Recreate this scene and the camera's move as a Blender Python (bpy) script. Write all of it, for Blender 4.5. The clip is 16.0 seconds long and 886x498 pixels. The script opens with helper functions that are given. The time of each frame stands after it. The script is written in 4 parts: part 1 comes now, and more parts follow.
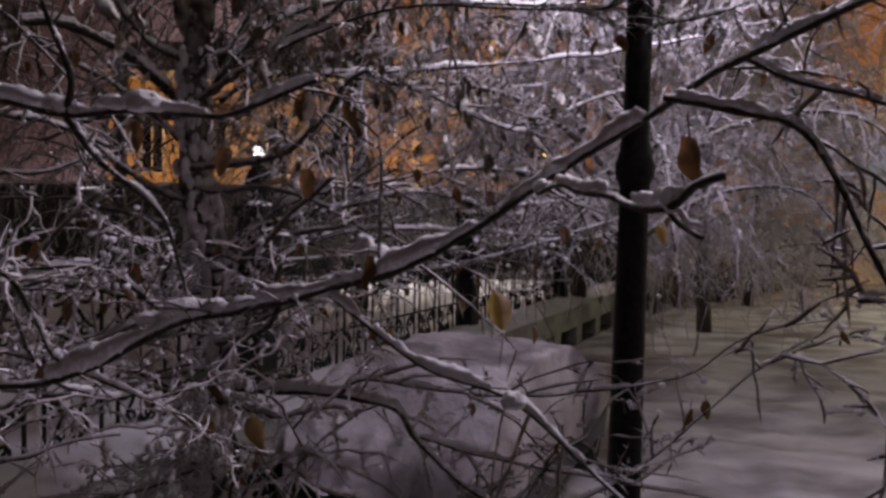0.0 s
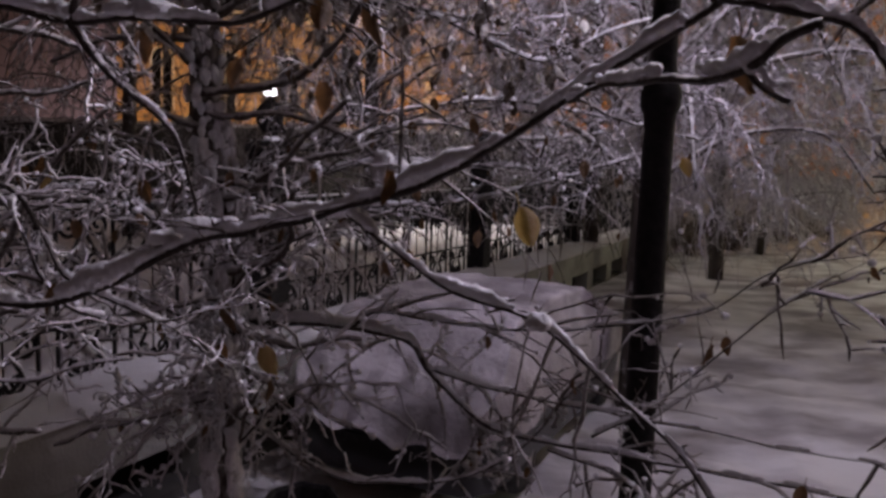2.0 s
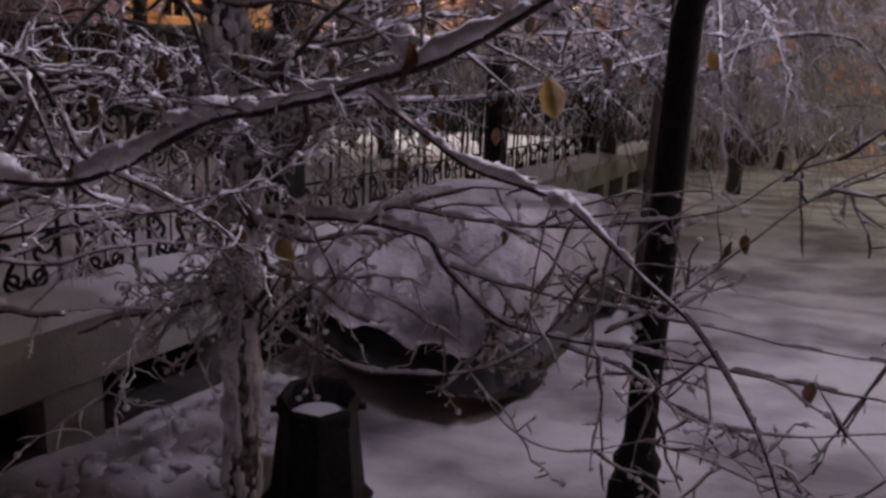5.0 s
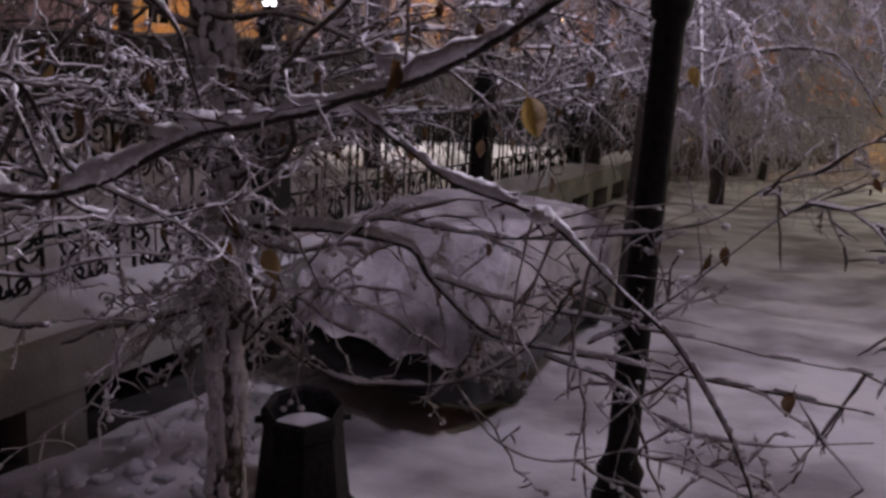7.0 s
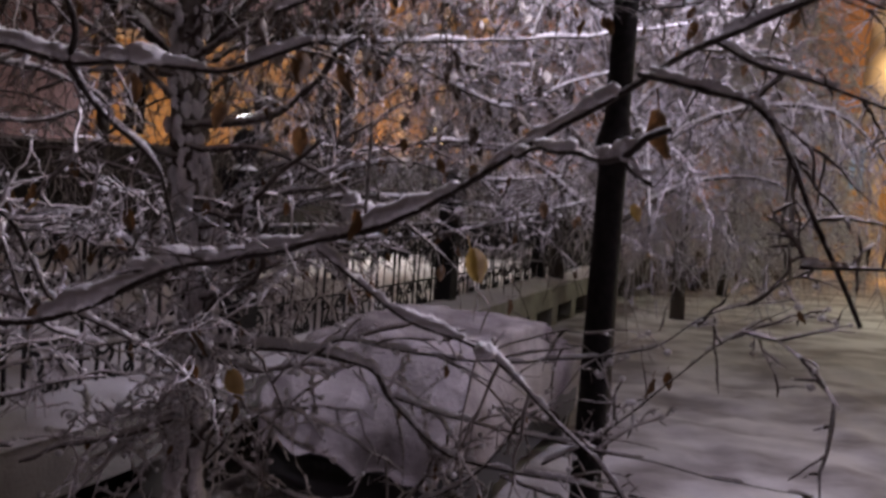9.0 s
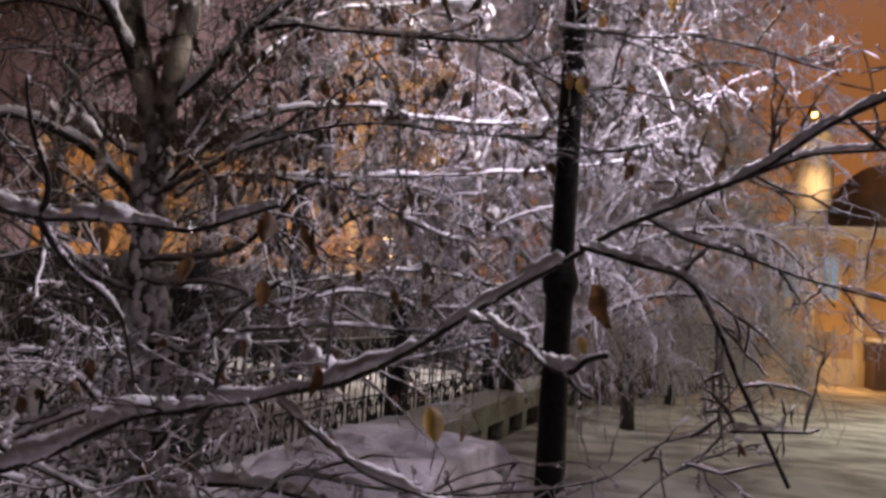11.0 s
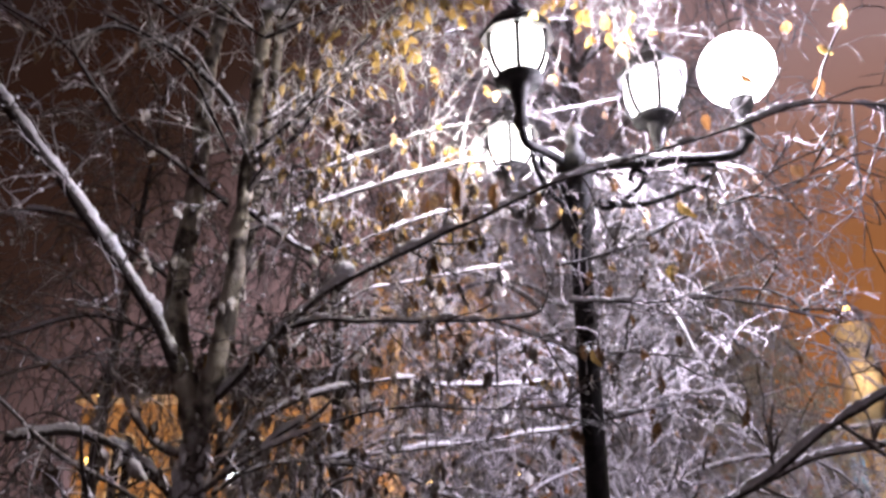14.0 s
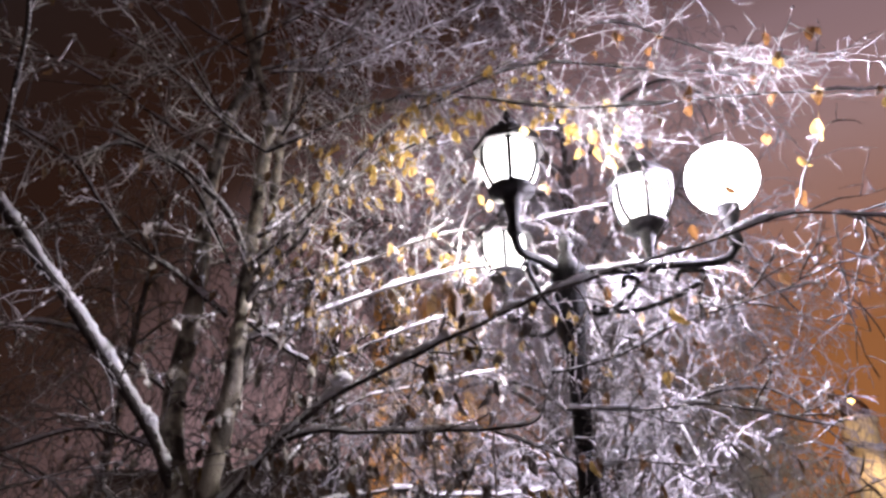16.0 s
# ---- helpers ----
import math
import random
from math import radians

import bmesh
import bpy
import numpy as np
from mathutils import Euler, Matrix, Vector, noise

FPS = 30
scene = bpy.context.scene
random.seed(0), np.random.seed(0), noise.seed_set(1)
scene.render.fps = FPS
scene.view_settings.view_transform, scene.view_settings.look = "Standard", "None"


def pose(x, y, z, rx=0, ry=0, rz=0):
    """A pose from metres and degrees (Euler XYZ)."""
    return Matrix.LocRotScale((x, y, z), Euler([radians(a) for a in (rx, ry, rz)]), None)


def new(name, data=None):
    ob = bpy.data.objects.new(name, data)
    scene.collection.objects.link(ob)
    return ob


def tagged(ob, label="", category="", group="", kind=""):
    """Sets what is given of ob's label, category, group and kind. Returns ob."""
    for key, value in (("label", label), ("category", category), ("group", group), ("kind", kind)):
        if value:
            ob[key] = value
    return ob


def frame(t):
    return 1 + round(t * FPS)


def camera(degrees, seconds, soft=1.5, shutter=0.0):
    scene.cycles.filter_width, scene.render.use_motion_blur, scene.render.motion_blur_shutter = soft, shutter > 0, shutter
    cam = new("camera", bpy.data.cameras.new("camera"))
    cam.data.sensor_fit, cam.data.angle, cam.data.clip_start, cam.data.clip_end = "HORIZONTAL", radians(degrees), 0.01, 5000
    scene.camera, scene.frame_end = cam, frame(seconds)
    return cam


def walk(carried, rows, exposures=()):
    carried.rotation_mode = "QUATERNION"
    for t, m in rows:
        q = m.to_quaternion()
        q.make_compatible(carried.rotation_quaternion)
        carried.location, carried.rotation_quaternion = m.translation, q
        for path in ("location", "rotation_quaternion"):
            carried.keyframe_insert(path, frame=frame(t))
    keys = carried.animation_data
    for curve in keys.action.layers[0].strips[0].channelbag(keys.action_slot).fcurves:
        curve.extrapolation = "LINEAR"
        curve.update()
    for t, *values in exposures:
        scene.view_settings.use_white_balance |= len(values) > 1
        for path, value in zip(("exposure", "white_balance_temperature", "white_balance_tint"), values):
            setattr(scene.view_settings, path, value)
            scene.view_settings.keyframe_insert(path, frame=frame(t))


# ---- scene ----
cam = camera(60.4, 16.0, 3.0, 0.5)
METRES, EYE, TILT, LEAN, TURN = 1.08, 2.6, -2.5, -1.2, 0.0
ROWS = [
    (0.0, 0.0, 0.0, 0.0, 0.0, 0.0, -0.0),
    (0.5, 0.0017, 0.0009, -0.0092, 0.18, -0.69, -0.1),
    (1.0, 0.002, 0.0187, -0.0239, 0.36, -1.46, -0.42),
    (1.5, -0.0126, 0.0507, -0.0425, 0.5, -2.59, -0.77),
    (2.0, -0.0261, 0.0699, -0.0618, 0.78, -4.06, -0.8),
    (2.5, -0.0279, 0.0672, -0.0687, 1.18, -5.87, -0.68),
    (3.0, -0.0297, 0.0677, -0.0804, 1.59, -6.92, -0.74),
    (3.5, -0.0311, 0.0747, -0.0914, 1.87, -7.7, -1.03),
    (4.0, -0.0399, 0.0812, -0.1038, 2.11, -8.59, -1.36),
    (4.5, -0.0441, 0.0858, -0.1222, 2.13, -9.67, -1.61),
    (5.0, -0.0385, 0.0752, -0.1345, 1.92, -10.6, -1.54),
    (7.5, -0.0336, 0.0358, -0.1056, 0.58, -9.25, -2.15),
    (8.0, -0.0373, 0.001, -0.0865, 0.15, -6.54, -2.58),
    (8.5, -0.0168, -0.0496, -0.0678, -0.49, -4.69, -2.92),
    (9.0, -0.0022, -0.104, -0.0436, -1.41, -1.59, -2.82),
    (11.5, -0.0332, -0.2433, 0.1109, -6.0, 8.57, -1.93),
    (12.0, -0.0294, -0.2909, 0.1554, -5.99, 11.25, -0.74),
    (12.5, -0.0315, -0.3517, 0.1917, -4.61, 14.56, 0.43),
    (13.0, -0.0194, -0.4006, 0.2323, -3.16, 18.19, 1.05),
    (13.5, -0.0147, -0.4209, 0.2503, -2.21, 20.47, 1.18),
    (14.0, 0.0018, -0.4275, 0.2803, -1.46, 23.1, 1.49),
    (14.5, -0.0026, -0.4609, 0.3081, -0.93, 25.55, 1.8),
    (15.0, 0.0095, -0.5013, 0.3194, -0.98, 27.98, 2.01),
    (15.5, 0.0119, -0.5107, 0.3219, -1.31, 29.5, 2.27),
    (16.0, 0.0097, -0.5059, 0.3198, -1.3, 30.21, 2.17),
]
walk(cam, [(t, pose(0, 0, EYE, TILT, LEAN, TURN) @ pose(METRES * x, METRES * y, METRES * z, 90 + pitch, roll, yaw)) for t, x, y, z, yaw, pitch, roll in ROWS],
     exposures=[(0.0, -0.62, 6750, 13), (2.0, -0.55, 6600, 14), (5.0, -0.47, 6500, 17), (7.5, -0.47, 6500, 16), (9.0, -0.42, 6700, 13), (11.5, -0.12, 6900, 11), (13.0, 0.03, 6600, 11), (16.0, -0.10, 6500, 11)])

# ---- world and lights ----
world = bpy.data.worlds.new("night_sky")
scene.world = world
world.use_nodes = True
wn, wl = world.node_tree.nodes, world.node_tree.links
wn.clear()
w_out = wn.new("ShaderNodeOutputWorld")
w_bg = wn.new("ShaderNodeBackground")
w_co = wn.new("ShaderNodeTexCoord")
w_ramp = wn.new("ShaderNodeValToRGB")
w_dot = wn.new("ShaderNodeVectorMath")
w_dot.operation = "DOT_PRODUCT"
w_dot.inputs[1].default_value = (0.55, 0.72, -0.42)
w_noise = wn.new("ShaderNodeTexNoise")
w_noise.inputs["Scale"].default_value = 1.6
w_mad = wn.new("ShaderNodeMath")
w_mad.operation = "MULTIPLY_ADD"
w_mad.inputs[1].default_value = 0.14
wl.new(w_co.outputs["Generated"], w_dot.inputs[0])
wl.new(w_co.outputs["Generated"], w_noise.inputs["Vector"])
wl.new(w_noise.outputs["Fac"], w_mad.inputs[0])
wl.new(w_dot.outputs["Value"], w_mad.inputs[2])
wl.new(w_mad.outputs[0], w_ramp.inputs[0])
cr = w_ramp.color_ramp
cr.elements[0].position, cr.elements[0].color = 0.0, (0.019, 0.011, 0.010, 1)
cr.elements[1].position, cr.elements[1].color = 0.97, (0.42, 0.155, 0.045, 1)
for at, col in ((0.20, (0.024, 0.010, 0.0065, 1)), (0.33, (0.036, 0.018, 0.014, 1)), (0.43, (0.150, 0.090, 0.092, 1)), (0.50, (0.27, 0.17, 0.185, 1)), (0.62, (0.34, 0.205, 0.20, 1)), (0.80, (0.31, 0.12, 0.045, 1))):
    cr.elements.new(at).color = col
wl.new(w_ramp.outputs[0], w_bg.inputs[0])
w_bg.inputs[1].default_value = 1.0
wl.new(w_bg.outputs[0], w_out.inputs[0])


def lamp(name, at, watts, colour, radius=0.06):
    d = bpy.data.lights.new(name, "POINT")
    d.energy, d.color, d.shadow_soft_size = watts, colour, radius
    ob = new(name, d)
    ob.location = at
    return ob


LAVENDER, COOL, SODIUM = (0.85, 0.785, 1.0), (1.0, 0.94, 0.92), (1.0, 0.48, 0.13)
LANTERNS = [(-0.33, -0.25, 150, COOL), (0.50, 0.0, 250, LAVENDER), (-0.25, 0.85, 190, COOL), (0.96, -0.12, 660, LAVENDER)]
POST = (0.85, 3.4)
LANTERN_Z = 5.15
DROPS = (0.0, 0.09, 0.0, 0.0)                      # how far each lantern sits below the highest
for (lx, ly, watts, col), drop in zip(LANTERNS, DROPS):
    lamp("lantern_light", (POST[0] + lx, POST[1] + ly, LANTERN_Z + 0.30 - drop), watts, col, 0.08)


# ---- materials ----
def mat(name, colour, rough=0.6, metal=0.0, noise_scale=0.0, second=None, bump=0.0, fine=0.0, spread=(0.35, 0.65)):
    m = bpy.data.materials.new(name)
    m.use_nodes = True
    n, l = m.node_tree.nodes, m.node_tree.links
    b = n["Principled BSDF"]
    b.inputs["Base Color"].default_value = (*colour, 1)
    b.inputs["Roughness"].default_value, b.inputs["Metallic"].default_value = rough, metal
    if noise_scale:
        co = n.new("ShaderNodeTexCoord")
        t1 = n.new("ShaderNodeTexNoise")
        t1.inputs["Scale"].default_value, t1.inputs["Detail"].default_value = noise_scale, 6
        l.new(co.outputs["Object"], t1.inputs["Vector"])
        r = n.new("ShaderNodeValToRGB")
        r.color_ramp.elements[0].position, r.color_ramp.elements[0].color = spread[0], (*colour, 1)
        r.color_ramp.elements[1].position, r.color_ramp.elements[1].color = spread[1], (*(second or colour), 1)
        l.new(t1.outputs["Fac"], r.inputs[0])
        l.new(r.outputs[0], b.inputs["Base Color"])
        if bump:
            t2 = n.new("ShaderNodeTexNoise")
            t2.inputs["Scale"].default_value, t2.inputs["Detail"].default_value = fine or noise_scale * 6, 4
            l.new(co.outputs["Object"], t2.inputs["Vector"])
            bp = n.new("ShaderNodeBump")
            bp.inputs["Strength"].default_value, bp.inputs["Distance"].default_value = bump, 0.02
            l.new(t2.outputs["Fac"], bp.inputs["Height"])
            l.new(bp.outputs[0], b.inputs["Normal"])
    return m


def frosted(name, bark, frost, low=0.0, high=0.5, scale=30.0, rough=0.75):
    """Bark that carries rime on its upper side and in patches all round."""
    m = bpy.data.materials.new(name)
    m.use_nodes = True
    n, l = m.node_tree.nodes, m.node_tree.links
    b = n["Principled BSDF"]
    b.inputs["Roughness"].default_value = rough
    g = n.new("ShaderNodeNewGeometry")
    sep = n.new("ShaderNodeSeparateXYZ")
    l.new(g.outputs["Normal"], sep.inputs[0])
    t1 = n.new("ShaderNodeTexNoise")
    t1.inputs["Scale"].default_value, t1.inputs["Detail"].default_value = scale, 5
    co = n.new("ShaderNodeTexCoord")
    l.new(co.outputs["Object"], t1.inputs["Vector"])
    a = n.new("ShaderNodeMath")
    a.operation = "MULTIPLY_ADD"
    a.inputs[1].default_value = 1.6
    l.new(t1.outputs["Fac"], a.inputs[0])
    s = n.new("ShaderNodeMath")
    s.operation = "SUBTRACT"
    s.inputs[1].default_value = 0.8
    l.new(sep.outputs["Z"], s.inputs[0])
    l.new(s.outputs[0], a.inputs[2])
    mr = n.new("ShaderNodeMapRange")
    mr.inputs["From Min"].default_value, mr.inputs["From Max"].default_value = low, high
    l.new(a.outputs[0], mr.inputs["Value"])
    mx = n.new("ShaderNodeMix")
    mx.data_type = "RGBA"
    mx.inputs["A"].default_value, mx.inputs["B"].default_value = (*bark, 1), (*frost, 1)
    l.new(mr.outputs[0], mx.inputs["Factor"])
    l.new(mx.outputs["Result"], b.inputs["Base Color"])
    bp = n.new("ShaderNodeBump")
    bp.inputs["Strength"].default_value, bp.inputs["Distance"].default_value = 0.9, 0.008
    l.new(t1.outputs["Fac"], bp.inputs["Height"])
    l.new(bp.outputs[0], b.inputs["Normal"])
    return m


def let_through(m, colour, share):
    """Thin leaf: part of the light comes through."""
    n, l = m.node_tree.nodes, m.node_tree.links
    tr, mx = n.new("ShaderNodeBsdfTranslucent"), n.new("ShaderNodeMixShader")
    tr.inputs[0].default_value, mx.inputs[0].default_value = (*colour, 1), share
    l.new(n["Principled BSDF"].outputs[0], mx.inputs[1])
    l.new(tr.outputs[0], mx.inputs[2])
    l.new(mx.outputs[0], n["Material Output"].inputs[0])


def glow(name, colour, strength):
    m = bpy.data.materials.new(name)
    m.use_nodes = True
    n, l = m.node_tree.nodes, m.node_tree.links
    n.clear()
    o, em = n.new("ShaderNodeOutputMaterial"), n.new("ShaderNodeEmission")
    em.inputs[0].default_value, em.inputs[1].default_value = (*colour, 1), strength
    l.new(em.outputs[0], o.inputs[0])
    return m


def streaked(m, turn, stretch):
    """Draws a material's grain out along one way, as wheels and feet have."""
    n, l = m.node_tree.nodes, m.node_tree.links
    mp = n.new("ShaderNodeMapping")
    mp.inputs["Rotation"].default_value = (0, 0, radians(turn))
    mp.inputs["Scale"].default_value = (1 / stretch, stretch, 1)
    co = [k for k in n if k.bl_idname == "ShaderNodeTexCoord"][0]
    l.new(co.outputs["Object"], mp.inputs["Vector"])
    for k in n:
        if k.bl_idname == "ShaderNodeTexNoise":
            l.new(mp.outputs[0], k.inputs["Vector"])


SNOW = mat("snow", (0.80, 0.79, 0.82), 0.7, 0, 3.0, (0.70, 0.69, 0.72), 0.5, 60.0)
# mottled snow, darkened in colour for the canopy's shade over the car
CAR_SNOW = mat("shaded_car_snow", (0.53, 0.49, 0.52), 0.75, 0, 2.6, (0.29, 0.26, 0.28), 0.9, 24.0)
GROUND = mat("trodden_snow", (0.84, 0.82, 0.85), 0.75, 0, 0.9, (0.36, 0.33, 0.35), 1.0, 7.0, (0.40, 0.62))
streaked(GROUND, 8, 1.25)
STEM_BARK = mat("pale_birch_stem", (0.055, 0.045, 0.036), 0.8, 0, 7.0, (0.40, 0.36, 0.29), 0.6, 60.0, (0.40, 0.56))
BARK = frosted("birch_bark", (0.045, 0.034, 0.028), (0.55, 0.52, 0.50), -0.15, 0.65, 18.0)
LIMB_BARK = frosted("limb_bark", (0.026, 0.018, 0.015), (0.7, 0.68, 0.7), 0.15, 0.65, 45.0)
TWIG = frosted("rimed_twig", (0.055, 0.038, 0.03), (0.45, 0.42, 0.43), -0.45, 0.40, 70.0)
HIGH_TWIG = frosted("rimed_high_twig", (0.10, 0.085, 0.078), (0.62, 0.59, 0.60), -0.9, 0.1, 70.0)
RIME = frosted("thick_rime", (0.13, 0.105, 0.095), (0.76, 0.73, 0.75), -0.85, -0.05, 50.0)
RIMED_BOUGH = frosted("rimed_bough", (0.05, 0.037, 0.031), (0.50, 0.47, 0.48), -0.30, 0.35, 40.0)
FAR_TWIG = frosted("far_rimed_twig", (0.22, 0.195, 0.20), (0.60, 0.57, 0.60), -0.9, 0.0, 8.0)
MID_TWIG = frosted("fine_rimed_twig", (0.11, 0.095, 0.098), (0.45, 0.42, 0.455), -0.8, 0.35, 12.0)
HEDGE_TWIG = frosted("bare_brown_twig", (0.055, 0.032, 0.02), (0.35, 0.30, 0.27), 0.1, 0.7, 10.0)
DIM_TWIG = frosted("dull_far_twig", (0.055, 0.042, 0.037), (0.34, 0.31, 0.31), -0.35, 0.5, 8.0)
FAR_BARK = frosted("far_bark", (0.05, 0.038, 0.032), (0.6, 0.58, 0.6), 0.1, 0.7, 6.0)
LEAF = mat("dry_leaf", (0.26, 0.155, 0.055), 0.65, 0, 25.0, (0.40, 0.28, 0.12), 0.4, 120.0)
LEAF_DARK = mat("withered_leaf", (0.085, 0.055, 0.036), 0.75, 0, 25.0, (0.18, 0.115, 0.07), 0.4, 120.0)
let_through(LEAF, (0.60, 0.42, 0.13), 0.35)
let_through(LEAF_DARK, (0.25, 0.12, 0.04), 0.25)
FROST_LEAF = frosted("frosted_leaf", (0.10, 0.07, 0.048), (0.55, 0.52, 0.49), -0.35, 0.55, 60.0)
IRON = mat("black_painted_iron", (0.007, 0.006, 0.007), 0.7, 0.0, 30.0, (0.02, 0.018, 0.018), 0.3)
CONCRETE = mat("rough_concrete", (0.36, 0.35, 0.31), 0.9, 0, 2.2, (0.24, 0.235, 0.205), 0.5, 40.0)
IRON.node_tree.nodes["Principled BSDF"].inputs["Specular IOR Level"].default_value = 0.25
# near-black: the yard wall's dark stone, and shade painted inside the slots
DARK_CONCRETE = mat("dark_stone_and_slot_shade", (0.06, 0.055, 0.05), 0.95, 0, 4.0, (0.03, 0.028, 0.026), 0.4)
CAR_PAINT = mat("dark_car_paint", (0.012, 0.012, 0.014), 0.3, 0, 8.0, (0.02, 0.02, 0.022))
CAR_GLASS = mat("car_window_glass", (0.006, 0.006, 0.008), 0.08)
RUBBER = mat("tyre_rubber", (0.012, 0.012, 0.012), 0.85, 0, 20.0, (0.03, 0.03, 0.03), 0.3)
CHROME = mat("dull_alloy", (0.35, 0.35, 0.36), 0.35, 0.9)
HEADLIGHT = mat("headlight_lens", (0.25, 0.25, 0.27), 0.12)
PLASTER = mat("ochre_plaster", (0.60, 0.43, 0.24), 0.85, 0, 0.6, (0.48, 0.33, 0.18), 0.3, 8.0)
WHITE_PLASTER = mat("white_plaster", (0.75, 0.70, 0.60), 0.8, 0, 1.0, (0.62, 0.57, 0.48), 0.3, 8.0)
ROOF = mat("dark_sheet_roof", (0.10, 0.055, 0.04), 0.5, 0.3, 1.2, (0.06, 0.035, 0.03), 0.2)
GOLD = mat("gilded_dome", (0.75, 0.45, 0.12), 0.3, 1.0, 4.0, (0.6, 0.35, 0.09))
WINDOW = glow("lit_window", (0.55, 0.75, 1.0), 0.45)
LANTERN_GLASS = glow("lantern_glass", (1.0, 0.97, 0.95), 9.0)
LANTERN_GLASS_B = glow("lantern_glass_bright", (0.95, 0.9, 1.0), 22.0)
SODIUM_BULB = glow("sodium_bulb", (1.0, 0.55, 0.14), 14.0)
WHITE_BULB = glow("white_bulb", (0.92, 0.95, 1.0), 14.0)


# ---- mesh helpers ----
class Shape:
    """Vertices and faces gathered for one mesh."""

    def __init__(self):
        self.v, self.f = [], []

    def tube(self, pts, radii, sides=6, cap=True, squash=1.0):
        pts = [Vector(p) for p in pts]
        base = len(self.v)
        n = len(pts)
        side = None
        for i, p in enumerate(pts):
            t = (pts[min(i + 1, n - 1)] - pts[max(i - 1, 0)])
            t = t.normalized() if t.length > 1e-9 else Vector((0, 0, 1))
            if side is None:
                ref = Vector((0, 0, 1)) if abs(t.z) < 0.9 else Vector((1, 0, 0))
                side = t.cross(ref).normalized()
            side = (side - t * side.dot(t)).normalized()
            up = side.cross(t)
            r = radii[i] if hasattr(radii, "__len__") else radii
            for k in range(sides):
                a = 2 * math.pi * k / sides
                q = p + side * (math.cos(a) * r) + up * (math.sin(a) * r * squash)
                self.v.append(q[:])
        for i in range(n - 1):
            for k in range(sides):
                a, b = base + i * sides + k, base + i * sides + (k + 1) % sides
                self.f.append((a, b, b + sides, a + sides))
        if cap and sides > 2:
            self.f.append(tuple(base + k for k in reversed(range(sides))))
            self.f.append(tuple(base + (n - 1) * sides + k for k in range(sides)))
        return self

    def lathe(self, profile, sides=16, at=(0, 0, 0), turn=0.0, cap=True):
        base = len(self.v)
        for r, z in profile:
            for k in range(sides):
                a = 2 * math.pi * k / sides + turn
                self.v.append((at[0] + r * math.cos(a), at[1] + r * math.sin(a), at[2] + z))
        for i in range(len(profile) - 1):
            for k in range(sides):
                a, b = base + i * sides + k, base + i * sides + (k + 1) % sides
                self.f.append((a, b, b + sides, a + sides))
        if cap:
            self.f.append(tuple(base + k for k in reversed(range(sides))))
            self.f.append(tuple(base + (len(profile) - 1) * sides + k for k in range(sides)))
        return self

    def box(self, lo, hi, m=None):
        base = len(self.v)
        for x in (lo[0], hi[0]):
            for y in (lo[1], hi[1]):
                for z in (lo[2], hi[2]):
                    p = Vector((x, y, z))
                    self.v.append((m @ p)[:] if m else p[:])
        for q in ((0, 1, 3, 2), (4, 6, 7, 5), (0, 4, 5, 1), (2, 3, 7, 6), (0, 2, 6, 4), (1, 5, 7, 3)):
            self.f.append(tuple(base + i for i in q))
        return self

    def grid(self, nu, nv, fn):
        base = len(self.v)
        for i in range(nu):
            for j in range(nv):
                self.v.append(tuple(fn(i / (nu - 1), j / (nv - 1))))
        for i in range(nu - 1):
            for j in range(nv - 1):
                a = base + i * nv + j
                self.f.append((a, a + nv, a + nv + 1, a + 1))
        return self

    def mesh(self, name, material, smooth=True):
        me = bpy.data.meshes.new(name)
        me.from_pydata(self.v, [], self.f)
        me.materials.append(material)
        if smooth:
            me.polygons.foreach_set("use_smooth", [True] * len(me.polygons))
        me.update()
        return me


def part(name, shape, material, parent=None, label="", smooth=True):
    ob = new(name, shape.mesh(name, material, smooth) if isinstance(shape, Shape) else shape)
    ob.parent = parent
    return tagged(ob, label) if label else ob


def thing(name, label, category, at=(0, 0, 0), turn=0.0, group="", kind=""):
    ob = new(name)
    ob.empty_display_size = 0.2
    ob.matrix_basis = pose(*at, 0, 0, turn)
    return tagged(ob, label, category, group, kind)


def bevelled(ob, width=0.01, segments=2):
    b = ob.modifiers.new("bevel", "BEVEL")
    b.width, b.segments, b.limit_method = width, segments, "ANGLE"
    return ob


def smooth_path(pts, per=5):
    """A Catmull-Rom line through the given points."""
    pts = [Vector(p) for p in pts]
    ext = [2 * pts[0] - pts[1]] + pts + [2 * pts[-1] - pts[-2]]
    out = []
    for i in range(1, len(ext) - 2):
        a, b, c, d = ext[i - 1:i + 3]
        for k in range(per):
            t = k / per
            out.append(0.5 * (2 * b + (c - a) * t + (2 * a - 5 * b + 4 * c - d) * t * t + (3 * b - a - 3 * c + d) * t ** 3))
    out.append(pts[-1])
    return out


# ---- large structure ----
WALL_A, WALL_D = Vector((-2.62, 4.0, 0)), Vector((0.428, 0.904, 0)).normalized()
WALL_N = Vector((WALL_D.y, -WALL_D.x, 0))          # towards the yard
ALONG = math.degrees(math.atan2(WALL_D.y, WALL_D.x))


def along(s, out=0.0, z=0.0):
    return WALL_A + WALL_D * s + WALL_N * out + Vector((0, 0, z))


